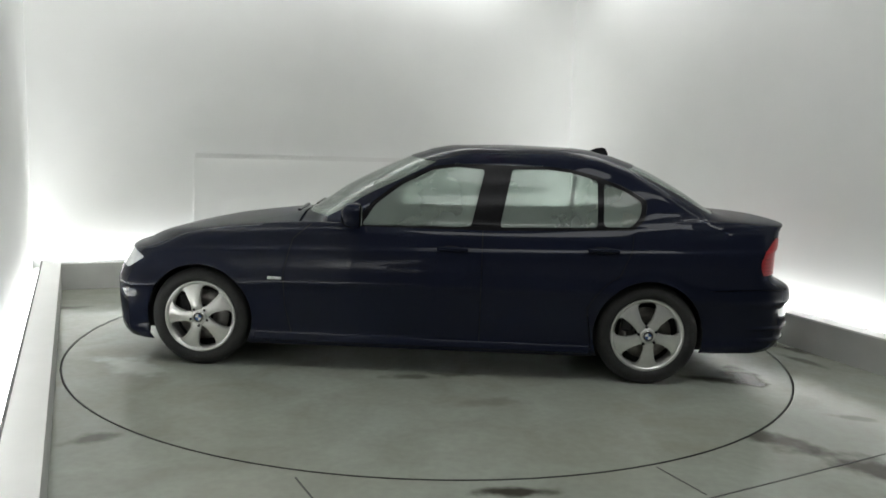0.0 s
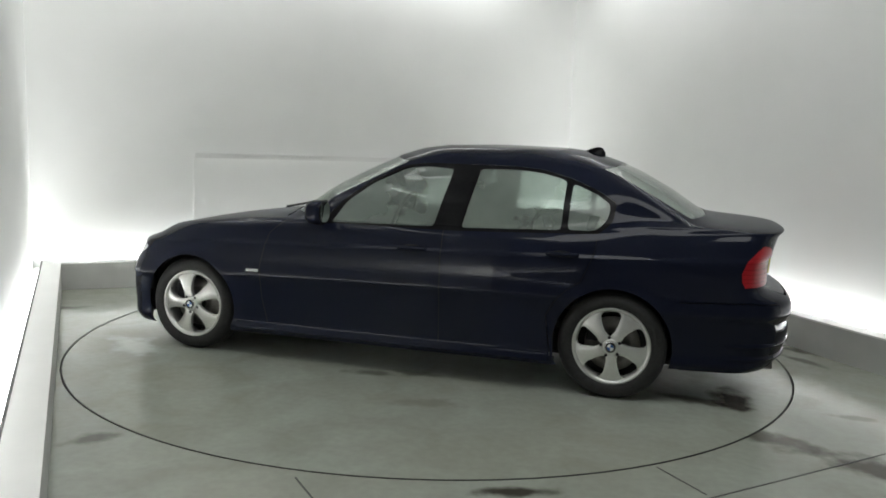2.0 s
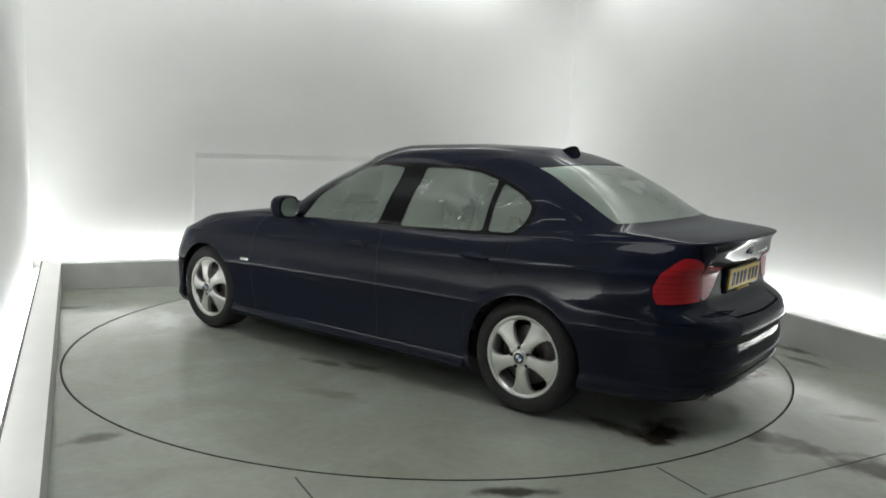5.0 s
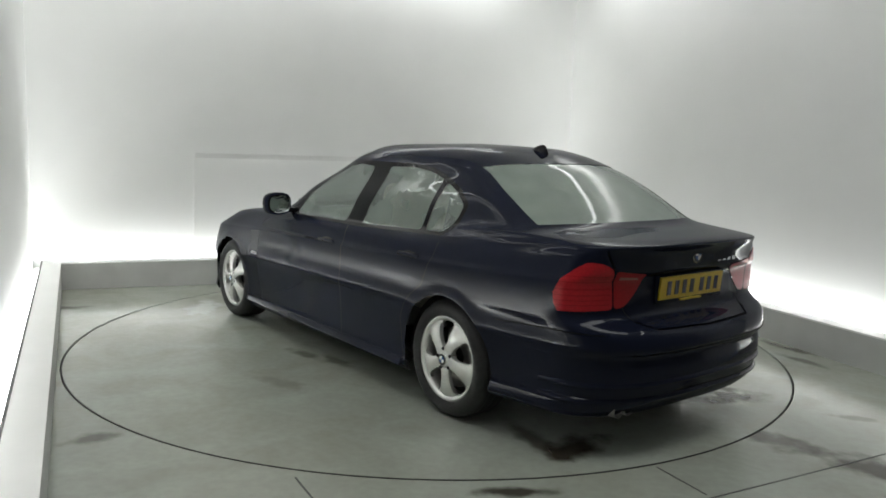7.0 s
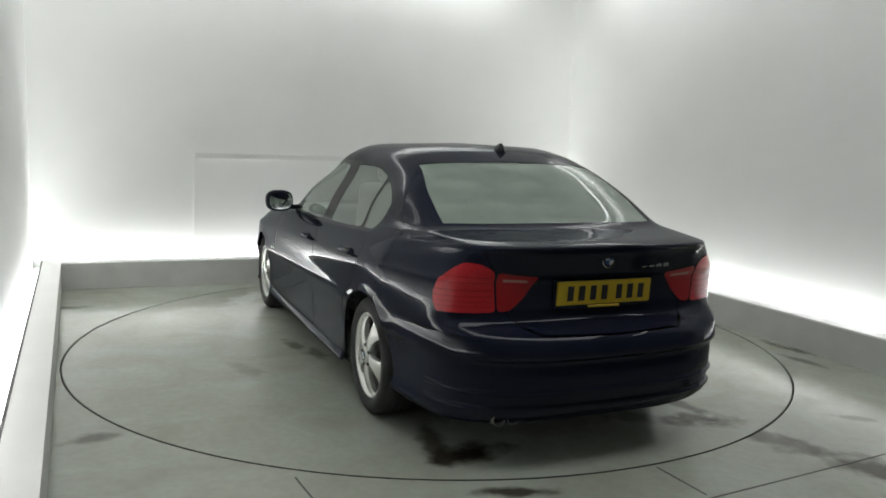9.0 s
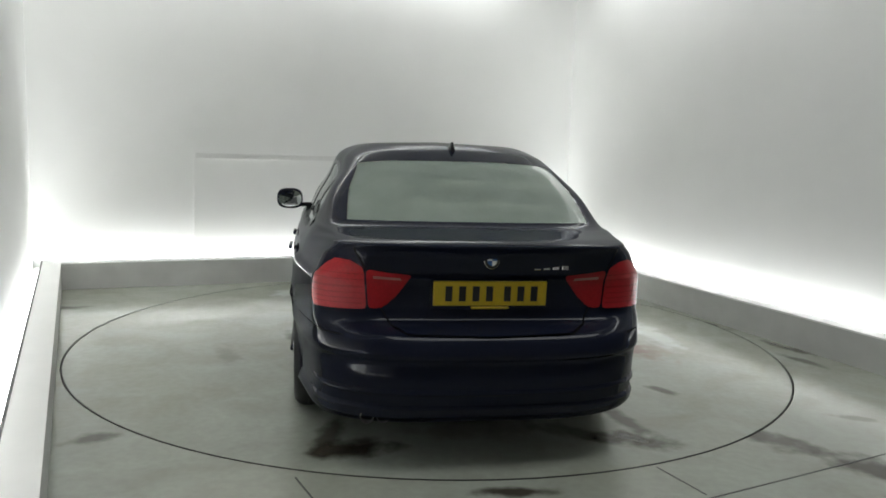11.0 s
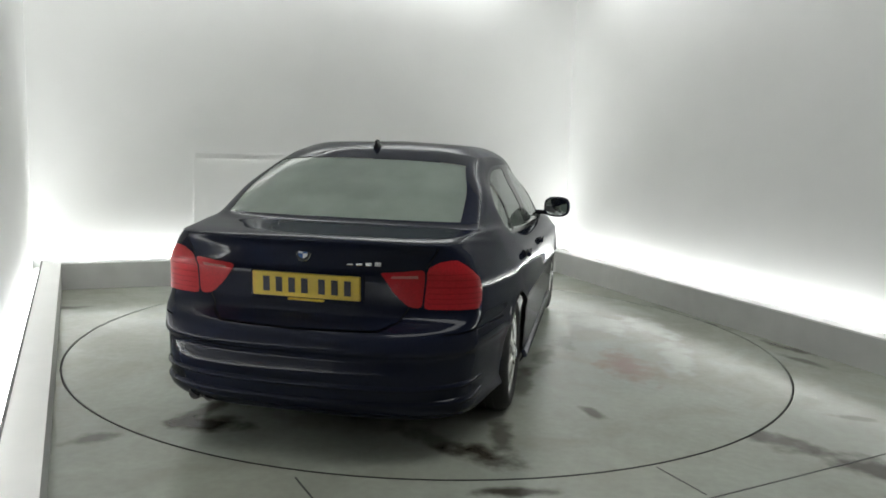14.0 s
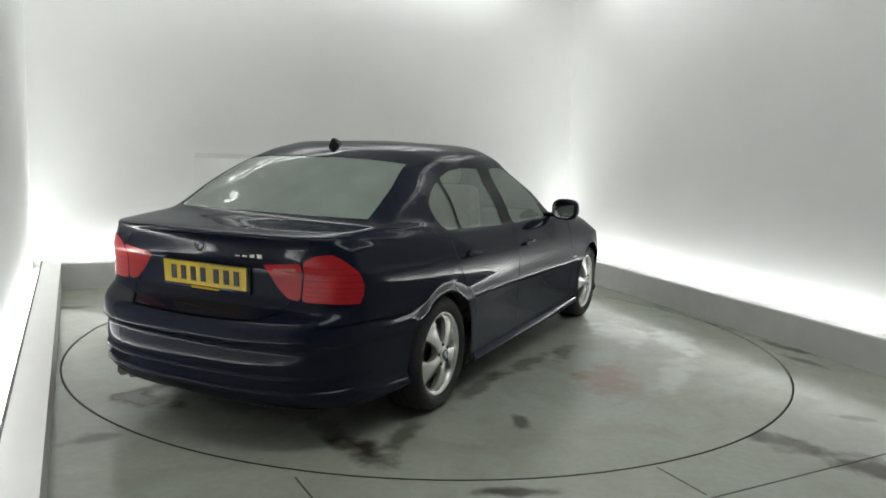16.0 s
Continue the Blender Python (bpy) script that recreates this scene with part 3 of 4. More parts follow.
REAR_GLASS = rounded([(-0.435, 0.906), (-0.503, 1.243), (-0.72, 1.248), (-0.88, 1.232), (-1.02, 1.195), (-1.015, 0.925)], 0.02, 2)
QUARTER_GLASS = rounded([(-1.052, 0.928), (-1.058, 1.182), (-1.19, 1.132), (-1.283, 1.075), (-1.272, 0.995), (-1.215, 0.932)], 0.03, 3)
SIDE_TRIM = rounded([(0.475, 0.884), (-0.4, 0.886), (-1.23, 0.915), (-1.30, 0.98), (-1.315, 1.085), (-1.19, 1.155), (-1.03, 1.215), (-0.88, 1.252), (-0.72, 1.267),
                     (-0.35, 1.268), (-0.16, 1.268), (0.0, 1.246), (0.18, 1.155), (0.33, 1.035)], 0.02, 2)
TAIL_OUTER = rounded([(0.532, 0.672), (0.90, 0.668), (0.90, 0.80), (0.73, 0.868), (0.665, 0.888), (0.600, 0.882), (0.548, 0.852)], 0.02, 2)
TAIL_INNER = rounded([(0.524, 0.674), (0.538, 0.848), (0.45, 0.836), (0.345, 0.826), (0.352, 0.806), (0.405, 0.732), (0.465, 0.678)], 0.02, 2)
TAIL_SIDE = [(-1.85, 0.60), (-1.85, 0.95), (-2.11, 0.95), (-2.10, 0.888), (-2.07, 0.862), (-2.020, 0.810), (-1.994, 0.750), (-1.998, 0.705), (-2.015, 0.672), (-2.015, 0.60)]
HEAD_SIDE = rounded([(1.72, 0.650), (1.84, 0.682), (2.2, 0.66), (2.2, 0.575), (1.86, 0.570)], 0.03, 3)


def circle(cx, cz, r, a0, a1, steps):
    return [(cx + r * math.cos(a0 + (a1 - a0) * k / steps), cz + r * math.sin(a0 + (a1 - a0) * k / steps)) for k in range(steps + 1)]


def hull_mesh():
    """Half of the shell, cut into its panels."""
    g, mark = hull_grid()
    bm = bmesh.new()
    region = bm.faces.layers.int.new("region")
    nx = bm.verts.layers.float_vector.new("n0")
    nv, nu = g.shape[:2]
    last = nv - 1
    verts = []
    for j in range(nv):
        verts.append([bm.verts.new(g[j, i]) for i in range(nu)])
    for j in range(nv - 1):
        v = (mark[j] + mark[j + 1]) / 2
        for i in range(nu - 1):
            u = (U_STEPS[i] + U_STEPS[i + 1]) / 2
            f = bm.faces.new((verts[j][i], verts[j + 1][i], verts[j + 1][i + 1], verts[j][i + 1]))
            tag = R_BODY
            x = sum(w.co.x for w in f.verts) / 4
            if v > GLASS_RING + 0.1 and v < RAIL_RING - 0.05 and u < 0.76:
                tag = R_WS
            elif v > GLASS_RING + 0.14 and v < RAIL_RING - 0.8 and u > 2.325:
                tag = R_RW
            elif v > RAIL_RING + 0.3:
                tag = R_ROOF
            elif SHOULDER_RING < v < GLASS_RING and u < 1.02:
                tag = R_BONNET
            elif 10.4 < v < GLASS_RING and u > 2.2:
                tag = R_BOOT
            f[region] = tag
    bm.normal_update()
    # normals point outward
    test = max(bm.faces, key=lambda f: f.calc_center_median().y)
    if test.normal.y < 0:
        bmesh.ops.reverse_faces(bm, faces=bm.faces[:])
        bm.normal_update()
    for v in bm.verts:
        n = v.normal.copy()
        if v.co.y < 1e-5:
            n.y = 0
        v[nx] = n.normalized() if n.length > 1e-6 else Vector((0, 0, 1))
    side = lambda c, n: c.y > 0.42 and abs(n.y) > 0.25
    rear = lambda c, n: c.x < -1.86 and n.x < -0.02
    # bumpers, boot face, lamps
    stamp(bm, region, R_RBUMP, [(-1.65, 0.14), (-1.65, 0.575), (-2.0, 0.585), (-2.4, 0.567), (-2.4, 0.14)], (0, 2), lambda c, n: c.x < -1.6, (R_BODY,))
    stamp(bm, region, R_FBUMP, [(1.72, 0.10), (1.72, 0.54), (2.3, 0.53), (2.3, 0.10)], (0, 2), lambda c, n: c.x > 1.6, (R_BODY,))
    stamp(bm, region, R_BOOT, [(-0.01, 0.580), (0.36, 0.588), (0.43, 0.615), (0.475, 0.68), (0.528, 0.69), (0.54, 0.85), (0.575, 0.91), (0.60, 0.94), (-0.01, 0.99)], (1, 2), lambda c, n: c.x < -1.95 and n.x < -0.1, (R_BODY, R_BOOT))
    stamp(bm, region, R_TAIL, TAIL_OUTER, (1, 2), lambda c, n: c.x < -1.905 and c.z < 0.9, None)
    stamp(bm, region, R_BODY, TAIL_SIDE, (0, 2), lambda c, n: c.y > 0.5 and c.x < -1.8, (R_TAIL,))
    for z, h in ((0.697, 0.002), (0.718, 0.002), (0.741, 0.002), (0.768, 0.004), (0.800, 0.002), (0.826, 0.002)):
        stamp(bm, region, R_TBAR, [(0.55, z - h), (0.80, z - h), (0.80, z + h), (0.55, z + h)], (1, 2), lambda c, n: c.x < -1.97 and c.z < 0.9, (R_TAIL,))
    stamp(bm, region, R_TAILIN, TAIL_INNER, (1, 2), lambda c, n: c.x < -1.95 and c.z < 0.9 and n.x < -0.3, None)
    stamp(bm, region, R_REV, [(0.385, 0.800), (0.505, 0.806), (0.508, 0.820), (0.39, 0.812)], (1, 2), lambda c, n: c.x < -1.95 and c.z < 0.9, (R_TAILIN,))
    stamp(bm, region, R_HEAD, HEAD_SIDE, (0, 2), lambda c, n: c.x > 1.55 and c.y > 0.30, (R_BODY, R_FBUMP, R_BONNET))
    # doors
    arc = circle(AXLE_R, HUB_Z, ARCH_R + 0.07, radians(22), radians(62), 6)
    rear_edge = [(-1.0, 0.215)] + arc + [(-1.215, 0.80), (-1.225, 0.885)]
    stamp(bm, region, R_FDOOR, [(0.80, 0.215), (0.845, 0.40), (0.852, 0.60), (0.80, 0.80), (0.70, 0.888), (-0.335, 0.888), (-0.335, 0.215)], (0, 2), side, (R_BODY,))
    stamp(bm, region, R_RDOOR, [(-0.335, 0.215), (-0.335, 0.888)] + rear_edge[::-1], (0, 2), side, (R_BODY,))
    stamp(bm, region, R_FENDER, [(0.80, 0.215), (0.845, 0.40), (0.852, 0.60), (0.80, 0.80), (0.70, 0.888), (1.1, 0.89), (1.72, 0.80), (1.72, 0.215)], (0, 2), side, (R_BODY,))
    # side glass and its black surround
    up = lambda c, n: c.y > 0.42 and c.z > 0.85 and n.y > 0.2
    stamp(bm, region, R_TRIM, SIDE_TRIM, (0, 2), up, None)
    for poly, value in ((FRONT_GLASS, R_G1), (REAR_GLASS, R_G2), (QUARTER_GLASS, R_G3)):
        stamp(bm, region, value, poly, (0, 2), up, (R_TRIM,))
    # wheel openings
    for ax in (AXLE_F, AXLE_R):
        stamp(bm, region, R_ARCH, circle(ax, HUB_Z, ARCH_R, 0, 2 * math.pi, 40)[:-1], (0, 2), lambda c, n: c.y > 0.45 and c.z < 0.75, None)
    # shut lines
    lines = [([(0.80, 0.215), (0.845, 0.40), (0.852, 0.60), (0.80, 0.80), (0.70, 0.886)], side),
             ([(-0.335, 0.215), (-0.335, 0.886)], side), (rear_edge, side),
             ([(-1.69, 0.575), (-2.0, 0.585), (-2.20, 0.578)], lambda c, n: c.x < -1.6 and c.y > 0.35)]
    for pts, keep in lines:
        for quad in band(pts, 0.006):
            stamp(bm, region, R_GAP, quad, (0, 2), keep, (R_BODY, R_FDOOR, R_RDOOR, R_FENDER, R_RBUMP))
    for pts in ([(0.0, 0.580), (0.36, 0.588), (0.43, 0.615), (0.470, 0.675)], [(0.545, 0.855), (0.575, 0.905), (0.59, 0.935)]):
        for quad in band(pts, 0.007):
            stamp(bm, region, R_GAP, quad, (1, 2), lambda c, n: c.x < -1.95 and n.x < -0.1, (R_BODY, R_BOOT, R_RBUMP))
    for pts in ([(-0.01, 0.335), (0.60, 0.340)], [(-0.01, 0.262), (0.52, 0.265)]):
        for quad in band(pts, 0.009):
            stamp(bm, region, R_GAP, quad, (1, 2), lambda c, n: c.x < -1.95, (R_RBUMP,))
    bm.normal_update()
    return bm


def panel(src, tag, name, material, parent, sign=0, inset=0.0, label=""):
    """Takes the faces of a tag out of the half shell, for one side (sign) or for both halves in one panel."""
    region = src.faces.layers.int["region"]
    n0 = src.verts.layers.float_vector["n0"]
    co, no, faces = [], [], []
    for s in ((1, -1) if sign == 0 else (sign,)):
        index = {}
        for f in src.faces:
            if f[region] != tag:
                continue
            ids = []
            for v in f.verts:
                if v not in index:
                    index[v] = len(co)
                    n = v[n0]
                    p = v.co - n * inset
                    co.append((p.x, p.y * s, p.z))
                    no.append((n.x, n.y * s, n.z))
                ids.append(index[v])
            faces.append(ids if s > 0 else ids[::-1])
    me = bpy.data.meshes.new(name)
    me.from_pydata(co, [], faces)
    me.materials.append(material)
    me.polygons.foreach_set("use_smooth", [True] * len(me.polygons))
    lengths = np.linalg.norm(np.array(no), axis=1)
    me.normals_split_custom_set_from_vertices([tuple(np.array(n) / max(k, 1e-6)) for n, k in zip(no, lengths)])
    ob = new(name, me)
    ob.parent = parent
    if label:
        tagged(ob, label)
    return ob


def inner_shell(parent):
    """Dark inner skin behind the panels' gaps, open at the wheels and the glass."""
    g, mark = hull_grid()
    bm = bmesh.new()
    top = max(j for j in range(len(mark)) if mark[j] <= GLASS_RING - 0.3)
    nu = g.shape[1]
    for s in (1, -1):
        grid = []
        for j in range(top + 1):
            row = []
            for i in range(0, nu, 2):
                x, y, z = g[j, i]
                cx = min(max(x, -1.9), 1.7)
                v = Vector((x - cx, y, 0))
                k = max(0.0, 1 - 0.03 / max(v.length, 0.03))
                row.append(bm.verts.new((cx + v.x * k, s * y * k, z - 0.012)))
            grid.append(row)
        for j in range(top):
            for i in range(len(grid[0]) - 1):
                vs = (grid[j][i], grid[j + 1][i], grid[j + 1][i + 1], grid[j][i + 1])
                c = sum((v.co for v in vs), Vector()) / 4
                if min(math.hypot(c.x - a, c.z - HUB_Z) for a in (AXLE_F, AXLE_R)) < ARCH_R + 0.03:
                    continue
                bm.faces.new(vs if s > 0 else vs[::-1])
    return part("inner_shell", bm, DARK, parent, "dark inner skin", True)


# ------------------------------------------------------------------ wheels
def spoke_mesh():
    """One broad alloy spoke that points up, its face towards +y."""
    bm = bmesh.new()
    rows = []
    prof = [(0.040, 36, 0.026), (0.060, 34, 0.028), (0.072, 25, 0.029), (0.090, 19, 0.028), (0.118, 17, 0.025), (0.146, 16.8, 0.020), (0.168, 17.2, 0.014), (0.182, 19, 0.009), (0.192, 23, 0.004), (0.201, 31, 0.0)]
    for r, half, y in prof:
        row = []
        for k in range(9):
            t = k / 8 * 2 - 1
            a = radians(90 + half * t + 6 * (r / 0.2))
            edge = 0.004 * abs(t) ** 3 - 0.006 * (1 - t * t) * (0.4 + r)
            row.append((r * math.cos(a), y - edge, r * math.sin(a)))
        rows.append(row)
    front = [[bm.verts.new(p) for p in row] for row in rows]
    back = [[bm.verts.new((p[0], p[1] - 0.024, p[2])) for p in row] for row in rows]
    for a in range(len(rows) - 1):
        for k in range(8):
            bm.faces.new((front[a][k], front[a + 1][k], front[a + 1][k + 1], front[a][k + 1]))
            bm.faces.new((back[a][k], back[a][k + 1], back[a + 1][k + 1], back[a + 1][k]))
        for k in (0, 8):
            bm.faces.new((front[a][k], back[a][k], back[a + 1][k], front[a + 1][k]))
    bmesh.ops.recalc_face_normals(bm, faces=bm.faces)
    return bm


def roundel(parent, centre, m, radius):
    """A round badge: dark ring, chrome rims and four quarters."""
    badge = part("badge", lathe([(0.0, 0.0), (radius, 0.0), (radius, 0.004), (radius * 0.94, 0.006), (0.0, 0.006)], 32), CHROME, parent, "small round badge", True, m)
    part("badge_ring", lathe([(0.0, 0.0055), (radius * 0.92, 0.0055), (radius * 0.92, 0.0075), (0.0, 0.0075)], 32), BLACK, badge)
    for q in range(4):
        bm = bmesh.new()
        pts = [(0.0, 0.0)] + [(radius * 0.6 * math.cos(radians(90 * q + 9 * k)), radius * 0.6 * math.sin(radians(90 * q + 9 * k))) for k in range(11)]
        lo = [bm.verts.new((x, 0.0070, z)) for x, z in pts]
        hi = [bm.verts.new((x, 0.0085, z)) for x, z in pts]
        bm.faces.new(hi)
        for k in range(len(pts)):
            j = (k + 1) % len(pts)
            bm.faces.new((lo[k], lo[j], hi[j], hi[k]))
        bmesh.ops.recalc_face_normals(bm, faces=bm.faces)
        part("badge_quarter", bm, BLUE if q % 2 else WHITE, badge)
    return badge


def build_wheel(car, x, side, turn):
    """A wheel with its outer face towards the side given."""
    barrel = [(0.205, -0.16), (0.198, -0.13), (0.190, -0.05), (0.194, 0.000), (0.206, 0.012), (RIM_R, 0.016), (RIM_R + 0.004, 0.010), (RIM_R, -0.004), (0.212, -0.02), (0.212, -0.16)]
    m = pose(x, side * (TRACK + (0.012 if x > 0 else 0.0)), HUB_Z, 0, 0, 0 if side > 0 else 180)
    wheel = part("wheel", lathe(barrel, 64, "Y", True), ALLOY, car, "silver five-spoke alloy wheel", True, m)
    tyre = [(0.214, 0.006), (0.226, 0.022), (0.250, 0.030), (0.275, 0.024), (0.292, 0.006), (TYRE_R, -0.02), (TYRE_R, -0.16), (0.292, -0.185), (0.26, -0.20), (0.214, -0.18)]
    part("tyre", lathe(tyre, 64, "Y", True), RUBBER, wheel, "black rubber tyre", True)
    for z in (-0.045, -0.09, -0.135):
        part("tread_groove", lathe([(TYRE_R + 0.0006, z - 0.005), (TYRE_R + 0.0006, z + 0.005)], 48), BLACK, wheel)
    for k in range(5):
        part("spoke", spoke_mesh(), ALLOY, wheel, "", False, Matrix.Rotation(radians(turn + 72 * k), 4, "Y"))
    part("hub", lathe([(0.0, 0.034), (0.034, 0.034), (0.046, 0.028), (0.050, 0.010), (0.050, -0.02)], 32), ALLOY, wheel, "", True)
    roundel(wheel, None, Matrix.Translation((0, 0.0335, 0)), 0.031)
    # flat dark discs stand in for the shade inside the bolt holes
    for k in range(5):
        a = radians(turn + 36 + 72 * k)
        part("bolt_hole", lathe([(0.0, 0.0), (0.0085, 0.0), (0.0085, 0.006), (0.0, 0.007)], 10), DARK, wheel, "", False,
             Matrix.Translation((0.054 * math.cos(a), 0.026, 0.054 * math.sin(a))))
    part("brake_disc", lathe([(0.06, -0.055), (0.155, -0.055), (0.155, -0.075), (0.06, -0.075)], 40, "Y", True), STEEL, wheel, "dull steel brake disc", True)
    part("brake_caliper", box(0.11, -0.055, 0.07, 0.07, 0.05, 0.12, 0.012), DARK, wheel)
    part("wheel_back", lathe([(0.0, -0.10), (0.195, -0.10)], 40), DARK, wheel)
    return wheel


def hull_lip(bm, z, out):
    """A raised lip that runs round the tail at one height."""
    bm.faces.ensure_lookup_table()
    tree = BVHTree.FromBMesh(bm)
    lip = bmesh.new()
    rows = []
    for k in range(49):
        a = radians(180 - 76 + 152 * k / 48)
        d = Vector((math.cos(a), math.sin(a), 0))
        hit = tree.ray_cast(Vector((-1.74, 0, z)), Vector((d.x, abs(d.y) + 1e-4, 0)))[0]
        if hit is None:
            hit = tree.ray_cast(Vector((-1.74, 0, z)), Vector((d.x, -abs(d.y) - 1e-4, 0)))[0]
        if hit is None:
            continue
        hit = Vector((hit.x, math.copysign(abs(hit.y), d.y), z))
        ease = min(1.0, k / 5, (48 - k) / 5) * 0.9 + 0.1
        rows.append([lip.verts.new(hit + d * (o * ease) + Vector((0, 0, h))) for o, h in
                     ((-0.006, 0.022), (out * 0.5, 0.012), (out, 0.002), (out * 0.9, -0.006), (-0.006, -0.014))])
    for p, q in zip(rows, rows[1:]):
        for i in range(4):
            lip.faces.new((p[i], p[i + 1], q[i + 1], q[i]))
    bmesh.ops.recalc_face_normals(lip, faces=lip.faces)
    return lip


def build_car():
    car = tagged(new("saloon_car"), "dark blue four-door saloon car with silver alloy wheels on the turntable", "car")
    car.scale = (1.018, 1.013, 1.027)
    bm = hull_mesh()
    panel(bm, R_BODY, "body", PAINT, car, 0, 0, "dark blue painted body shell")
    panel(bm, R_ROOF, "roof", PAINT, car)
    panel(bm, R_BONNET, "bonnet", PAINT, car)
    boot = panel(bm, R_BOOT, "boot_lid", PAINT, car)
    panel(bm, R_FBUMP, "front_bumper", PAINT, car)
    bumper = panel(bm, R_RBUMP, "rear_bumper", PAINT, car)
    panel(bm, R_WS, "windscreen", GLASS, car, 0, 0.003, "pale tinted windscreen")
    panel(bm, R_RW, "rear_window", GLASS_REAR, car, 0, 0.003, "greenish tinted rear window").visible_shadow = False
    for s in (1, -1):
        panel(bm, R_FENDER, "front_wing", PAINT, car, s)
        fd = panel(bm, R_FDOOR, "front_door", PAINT, car, s)
        rd = panel(bm, R_RDOOR, "rear_door", PAINT, car, s)
        panel(bm, R_TRIM, "window_surround", TRIM, car, s, 0.001, "gloss black window surround and pillars")
        for tag, host, nm in ((R_G1, fd, "window"), (R_G2, rd, "window"), (R_G3, rd, "quarter_window")):
            panel(bm, tag, nm, GLASS, host, s, 0.004, "tinted side window, wall reflection put in as pale haze").visible_shadow = False
        tail = panel(bm, R_TAIL, "tail_light", RED, car, s, -0.004, "red tail light")
        panel(bm, R_TAILIN, "inner_tail_light", RED_DEEP, boot, s, -0.004, "red inner tail light")
        panel(bm, R_HEAD, "headlight", LAMP_CLEAR, car, s, 0.002, "clear headlight")
        panel(bm, R_TBAR, "lens_bar", RED_DEEP, tail, s, -0.003)
        panel(bm, R_REV, "reversing_light", CLEAR, tail, s, -0.004, "pale reversing light strip")
        # door handles
        for host, hx, hz in ((fd, -0.150, 0.770), (rd, -1.035, 0.795)):
            cup = lathe([(0.0, 0.0), (0.9, 0.0), (1.0, 0.05), (0.9, 0.1), (0.0, 0.1)], 24)
            bmesh.ops.scale(cup, vec=(0.072, 0.03, 0.028), verts=cup.verts)
            part("handle_cup", cup, DARK, host, "", True, pose(hx, s * 0.866, hz - 0.004, 0, 0, 0 if s > 0 else 180))
            part("door_handle", box(hx - 0.01, s * 0.886, hz + 0.006, 0.185, 0.020, 0.024, 0.009, 3), PAINT, host, "body-coloured pull handle", True)
        # side marker strip on the wing
        part("side_repeater", box(0.905, s * 0.889, 0.562, 0.085, 0.008, 0.018, 0.004, 2), LAMP_CLEAR, car, "pale side repeater lamp", True)
        # door mirror
        mir = bmesh.new()
        bmesh.ops.create_uvsphere(mir, u_segments=24, v_segments=14, radius=1.0)
        for v in mir.verts:
            x, y, z = v.co
            v.co = Vector((math.copysign(abs(x) ** 0.8, x) * 0.080, math.copysign(abs(y) ** 0.7, y) * 0.095, math.copysign(abs(z) ** 0.7, z) * 0.074))
            if v.co.x < -0.03:
                v.co.x = -0.03
        mirror = part("door_mirror", mir, PAINT, car, "dark door mirror", True, pose(0.415, s * 0.938, 0.957, 0, 0, s * 6))
        face = lathe([(0.0, 0.0), (0.9, 0.0), (1.0, -0.02)], 32, "X")
        for v in face.verts:
            x, y, z = v.co
            v.co = Vector((x * 0.2 - 0.034, math.copysign(abs(y) ** 0.8, y) * 0.081, math.copysign(abs(z) ** 0.8, z) * 0.060))
        part("mirror_glass", face, MIRROR, mirror, "silvered mirror glass", True)
        rimf = lathe([(0.92, 0.004), (1.08, 0.006), (1.12, 0.0), (1.08, -0.02)], 32, "X")
        for v in rimf.verts:
            x, y, z = v.co
            v.co = Vector((-x * 0.6 - 0.030, math.copysign(abs(y) ** 0.8, y) * 0.081, math.copysign(abs(z) ** 0.8, z) * 0.060))
        part("mirror_rim", rimf, TRIM, mirror, "", True)
        part("mirror_arm", box(0.01, -s * 0.14, -0.045, 0.06, 0.17, 0.03, 0.012, 2), TRIM, mirror, "", True)
        part("sill", box(0.02, s * 0.870, 0.205, 2.02, 0.026, 0.050, 0.010, 3, Matrix.Rotation(radians(s * 26), 4, "X")), PAINT, car, "body-coloured sill strip", True)
        for ax in (AXLE_F, AXLE_R):
            well = bmesh.new()
            rows = []
            for k in range(25):
                a = radians(-14 + 208 * k / 24)
                rows.append([well.verts.new((ax + (ARCH_R + dr) * math.cos(a), s * y, HUB_Z + (ARCH_R + dr) * math.sin(a))) for y, dr in ((0.82, 0.002), (0.80, 0.012), (0.55, 0.012), (0.55, -0.327))])
            for p, q in zip(rows, rows[1:]):
                for i in range(3):
                    well.faces.new((p[i], p[i + 1], q[i + 1], q[i]))
            part("wheel_well", well, DARK, car, "", True)
        for ax, turn in ((AXLE_F, 20), (AXLE_R, 44)):
            build_wheel(car, ax, s, turn)
    for z, out in ((0.345, 0.012), (0.272, 0.016)):
        part("bumper_lip", hull_lip(bm, z, out), PAINT, bumper, "", True)
    bm.free()
    inner_shell(car)
    part("underbody", box(-0.07, 0, 0.20, 3.9, 1.30, 0.05, 0.02), DARK, car, "dark underbody")
    # rear plate with plain bars for its characters
    plate = part("number_plate", box(0, 0, 0, 0.012, 0.505, 0.108, 0.003, 1), YELLOW, boot, "yellow rear number plate", False, pose(-2.181, -0.004, 0.747, 0, -4, 0))
    for k, y in enumerate((0.185, 0.125, 0.065, 0.005, -0.075, -0.135, -0.195)):
        part("plate_bar", box(-0.0075, y, 0, 0.003, 0.030, 0.066), BLACK, plate)
    part("plate_plinth", box(-2.168, -0.004, 0.742, 0.014, 0.53, 0.130, 0.004, 2), PAINT, boot, "", True)
    part("plate_light_strip", box(-2.177, -0.004, 0.684, 0.018, 0.17, 0.010, 0.003, 1), YELLOW, boot, "thin yellow strip under the plate")
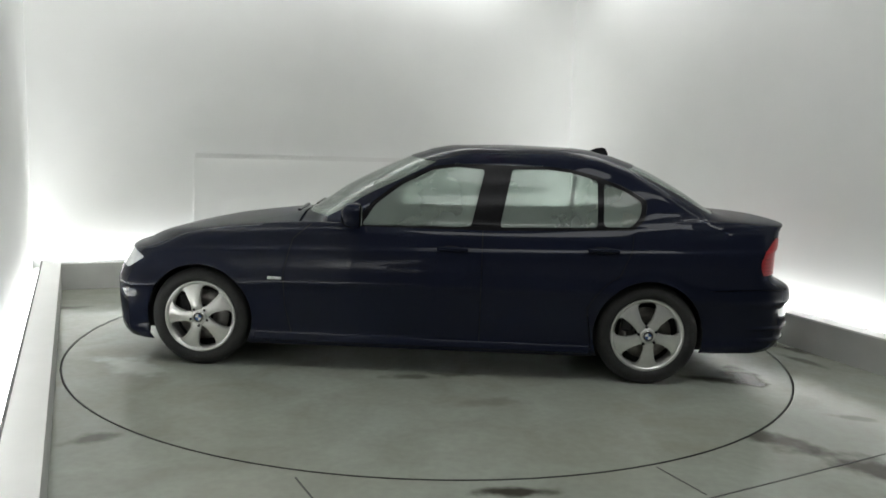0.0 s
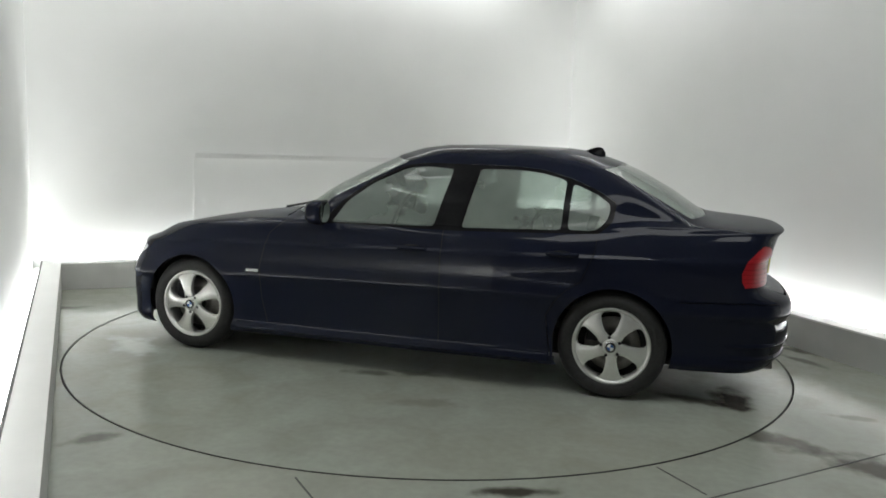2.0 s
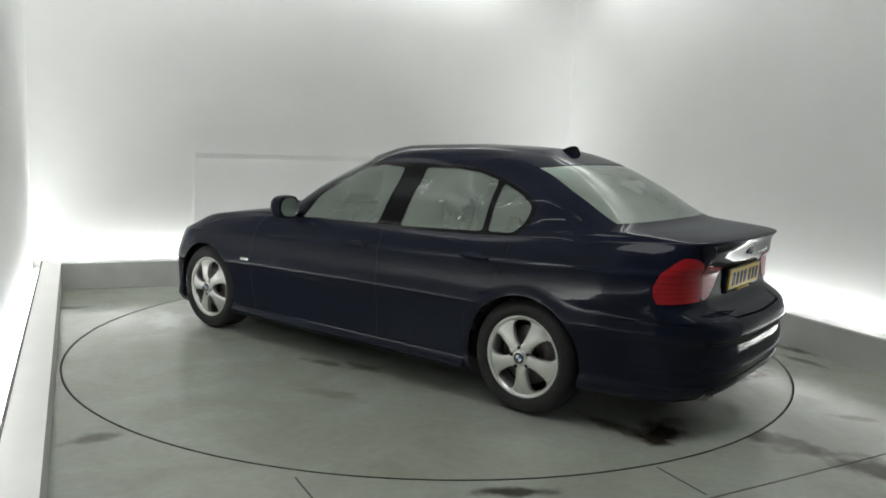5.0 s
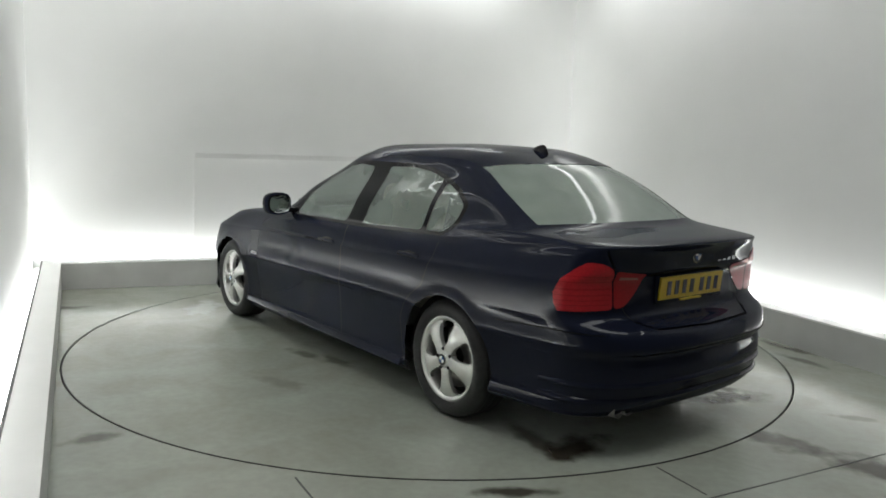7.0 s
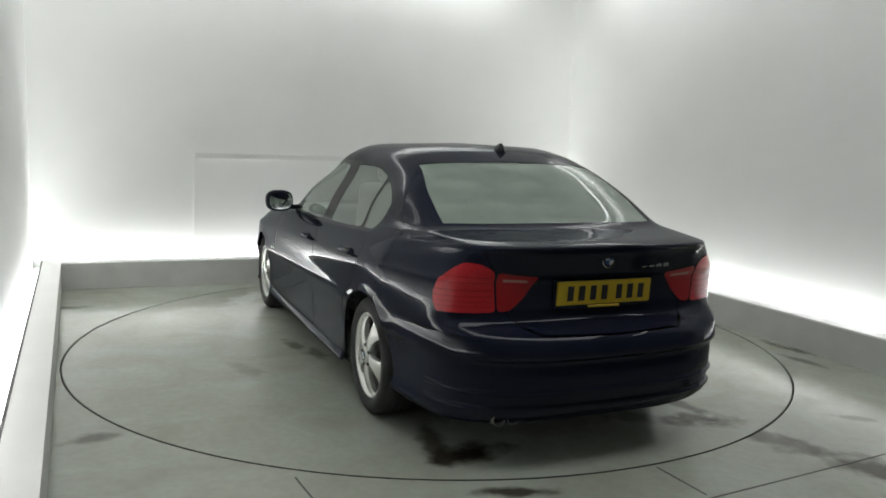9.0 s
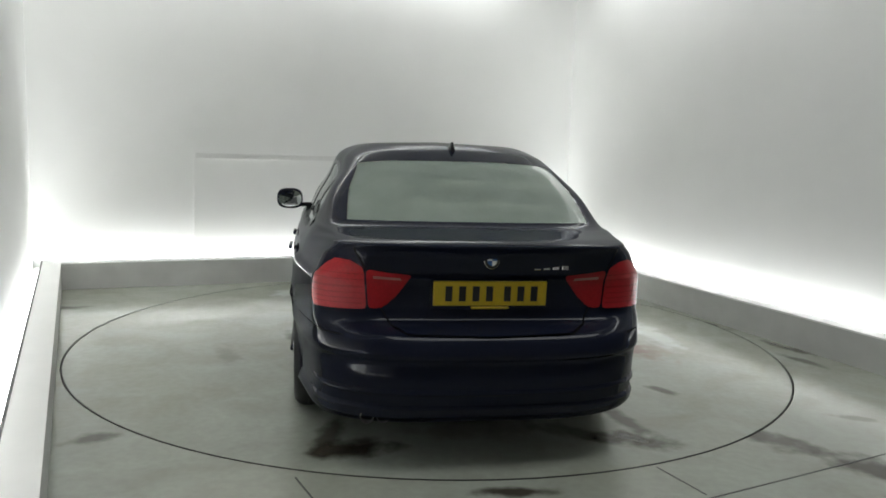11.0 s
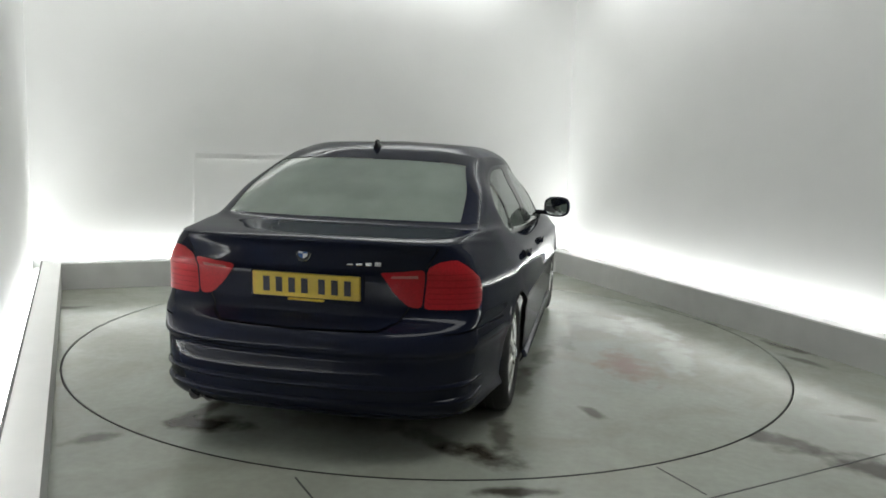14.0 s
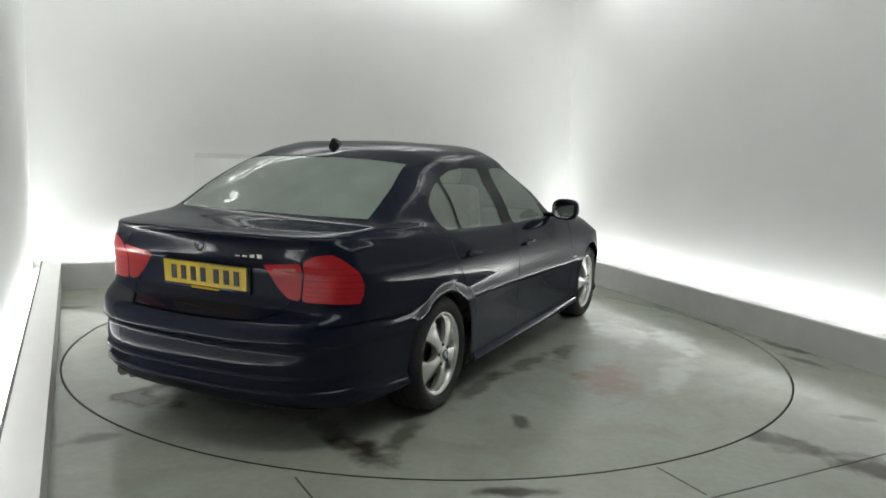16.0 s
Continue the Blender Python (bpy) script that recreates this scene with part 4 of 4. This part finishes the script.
    roundel(boot, None, Matrix.Translation((-2.203, 0.0, 0.893)) @ Matrix.Rotation(radians(90), 4, "Z"), 0.036)
    for k in range(4):
        part("badge_bar", box(-2.191, -0.21 - 0.042 * k, 0.862, 0.006, 0.030, 0.021, 0.002, 1), CHROME, boot, "small chrome badge bar")
    # roof aerial, exhausts, wipers
    fin = bmesh.new()
    rows = []
    for t in range(9):
        u = t / 8
        x = 0.085 - 0.17 * u
        h = 0.058 * math.sin(min(1.0, u * 1.25) * math.pi / 2) ** 1.2 * (1.0 if u < 0.85 else (1 - u) / 0.15 * 0.6 + 0.4)
        w = 0.030 * math.sin(math.pi * min(0.95, max(0.08, u))) ** 0.5
        rows.append([fin.verts.new((x, w * c, max(0.0, h * d))) for c, d in ((1, 0), (0.6, 0.45), (0.18, 0.92), (0, 1), (-0.18, 0.92), (-0.6, 0.45), (-1, 0))])
    for p, q in zip(rows, rows[1:]):
        for i in range(6):
            fin.faces.new((p[i], q[i], q[i + 1], p[i + 1]))
    fin.faces.new(rows[-1])
    fin.faces.new(rows[0][::-1])
    bmesh.ops.recalc_face_normals(fin, faces=fin.faces)
    part("roof_aerial", fin, TRIM, car, "black shark-fin aerial", True, pose(-1.085, 0, 1.344, 0, -6, 0))
    for y in (0.455, 0.525):
        part("exhaust_pipe", lathe([(0.030, 0.10), (0.030, -0.10), (0.027, -0.10), (0.026, 0.05)], 24, "X"), STEEL, car, "dull steel exhaust tailpipe", True, pose(-2.11, y, 0.214, 0, 3, 0))
    for y, yaw in ((0.30, 6), (-0.25, 6)):
        part("wiper", box(0.86, y, 0.946, 0.022, 0.52, 0.014, 0.005, 1, Matrix.Rotation(radians(yaw), 4, "Z")), TRIM, car)
    part("high_brake_light", box(-1.20, 0, 1.312, 0.02, 0.26, 0.012, 0.003, 1), TRIM, car)
    build_cabin(car)
    return car


def build_cabin(car):
    """Seats and dashboard, seen dimly through the glass."""
    part("cabin_floor", box(-0.45, 0, 0.36, 2.3, 1.30, 0.06, 0.02), DASH, car)
    part("dashboard", box(0.62, 0, 0.80, 0.42, 1.28, 0.20, 0.07, 4), DASH, car, "dark dashboard", True)
    part("parcel_shelf", box(-1.50, 0, 0.945, 0.42, 1.10, 0.03, 0.012), DASH, car)
    wheel = bmesh.new()
    bmesh.ops.create_uvsphere(wheel, u_segments=12, v_segments=8, radius=0.05)
    steering = part("steering_hub", wheel, DASH, car, "", True, pose(0.34, -0.36, 0.86, 0, 65, 0))
    part("steering_rim", lathe([(0.172, -0.012), (0.184, -0.012), (0.190, 0.0), (0.184, 0.012), (0.172, 0.012), (0.166, 0.0)], 32, "Z", True), DASH, steering, "", True)
    for y in (0.36, -0.36):
        seat = part("front_seat", box(0, 0, 0, 0.50, 0.50, 0.16, 0.06, 4), SEAT, car, "beige leather front seat", True, pose(0.0, y, 0.50))
        part("seat_back", box(0, 0, 0.30, 0.13, 0.48, 0.60, 0.055, 4), SEAT, seat, "", True, pose(-0.25, 0, 0.05, 0, -16, 0))
        part("headrest", box(0, 0, 0.70, 0.09, 0.26, 0.17, 0.04, 4), SEAT, seat, "", True, pose(-0.25, 0, 0.05, 0, -16, 0))
    bench = part("rear_seat", box(0, 0, 0, 0.50, 1.24, 0.18, 0.06, 4), SEAT, car, "beige leather rear bench", True, pose(-0.86, 0, 0.52))
    part("bench_back", box(0, 0, 0.28, 0.14, 1.22, 0.54, 0.055, 4), SEAT, bench, "", True, pose(-0.26, 0, 0.06, 0, -22, 0))
    for y in (0.38, 0.0, -0.38):
        part("headrest", box(0, y, 0.60, 0.08, 0.25, 0.12, 0.035, 4), SEAT, bench, "", True, pose(-0.26, 0, 0.06, 0, -22, 0))


build_booth()
turntable = build_turntable()
saloon = build_car()


def motions():
    """Turntable and car turn together at an even pace."""
    table_rows, car_rows = [], []
    for k in range(17):
        t = float(k)
        a = 3.080526 - 0.1226205 * t - 0.0000465667 * t * t
        c, s = math.cos(a), math.sin(a)
        ox, oy = -0.0145, 0.092
        table_rows.append((t, pose(0, 0, 0, 0, 0, math.degrees(a))))
        car_rows.append((t, pose(c * ox - s * oy, s * ox + c * oy, 0, 0, 0, math.degrees(a))))
    walk(turntable, table_rows)
    walk(saloon, car_rows)


motions()
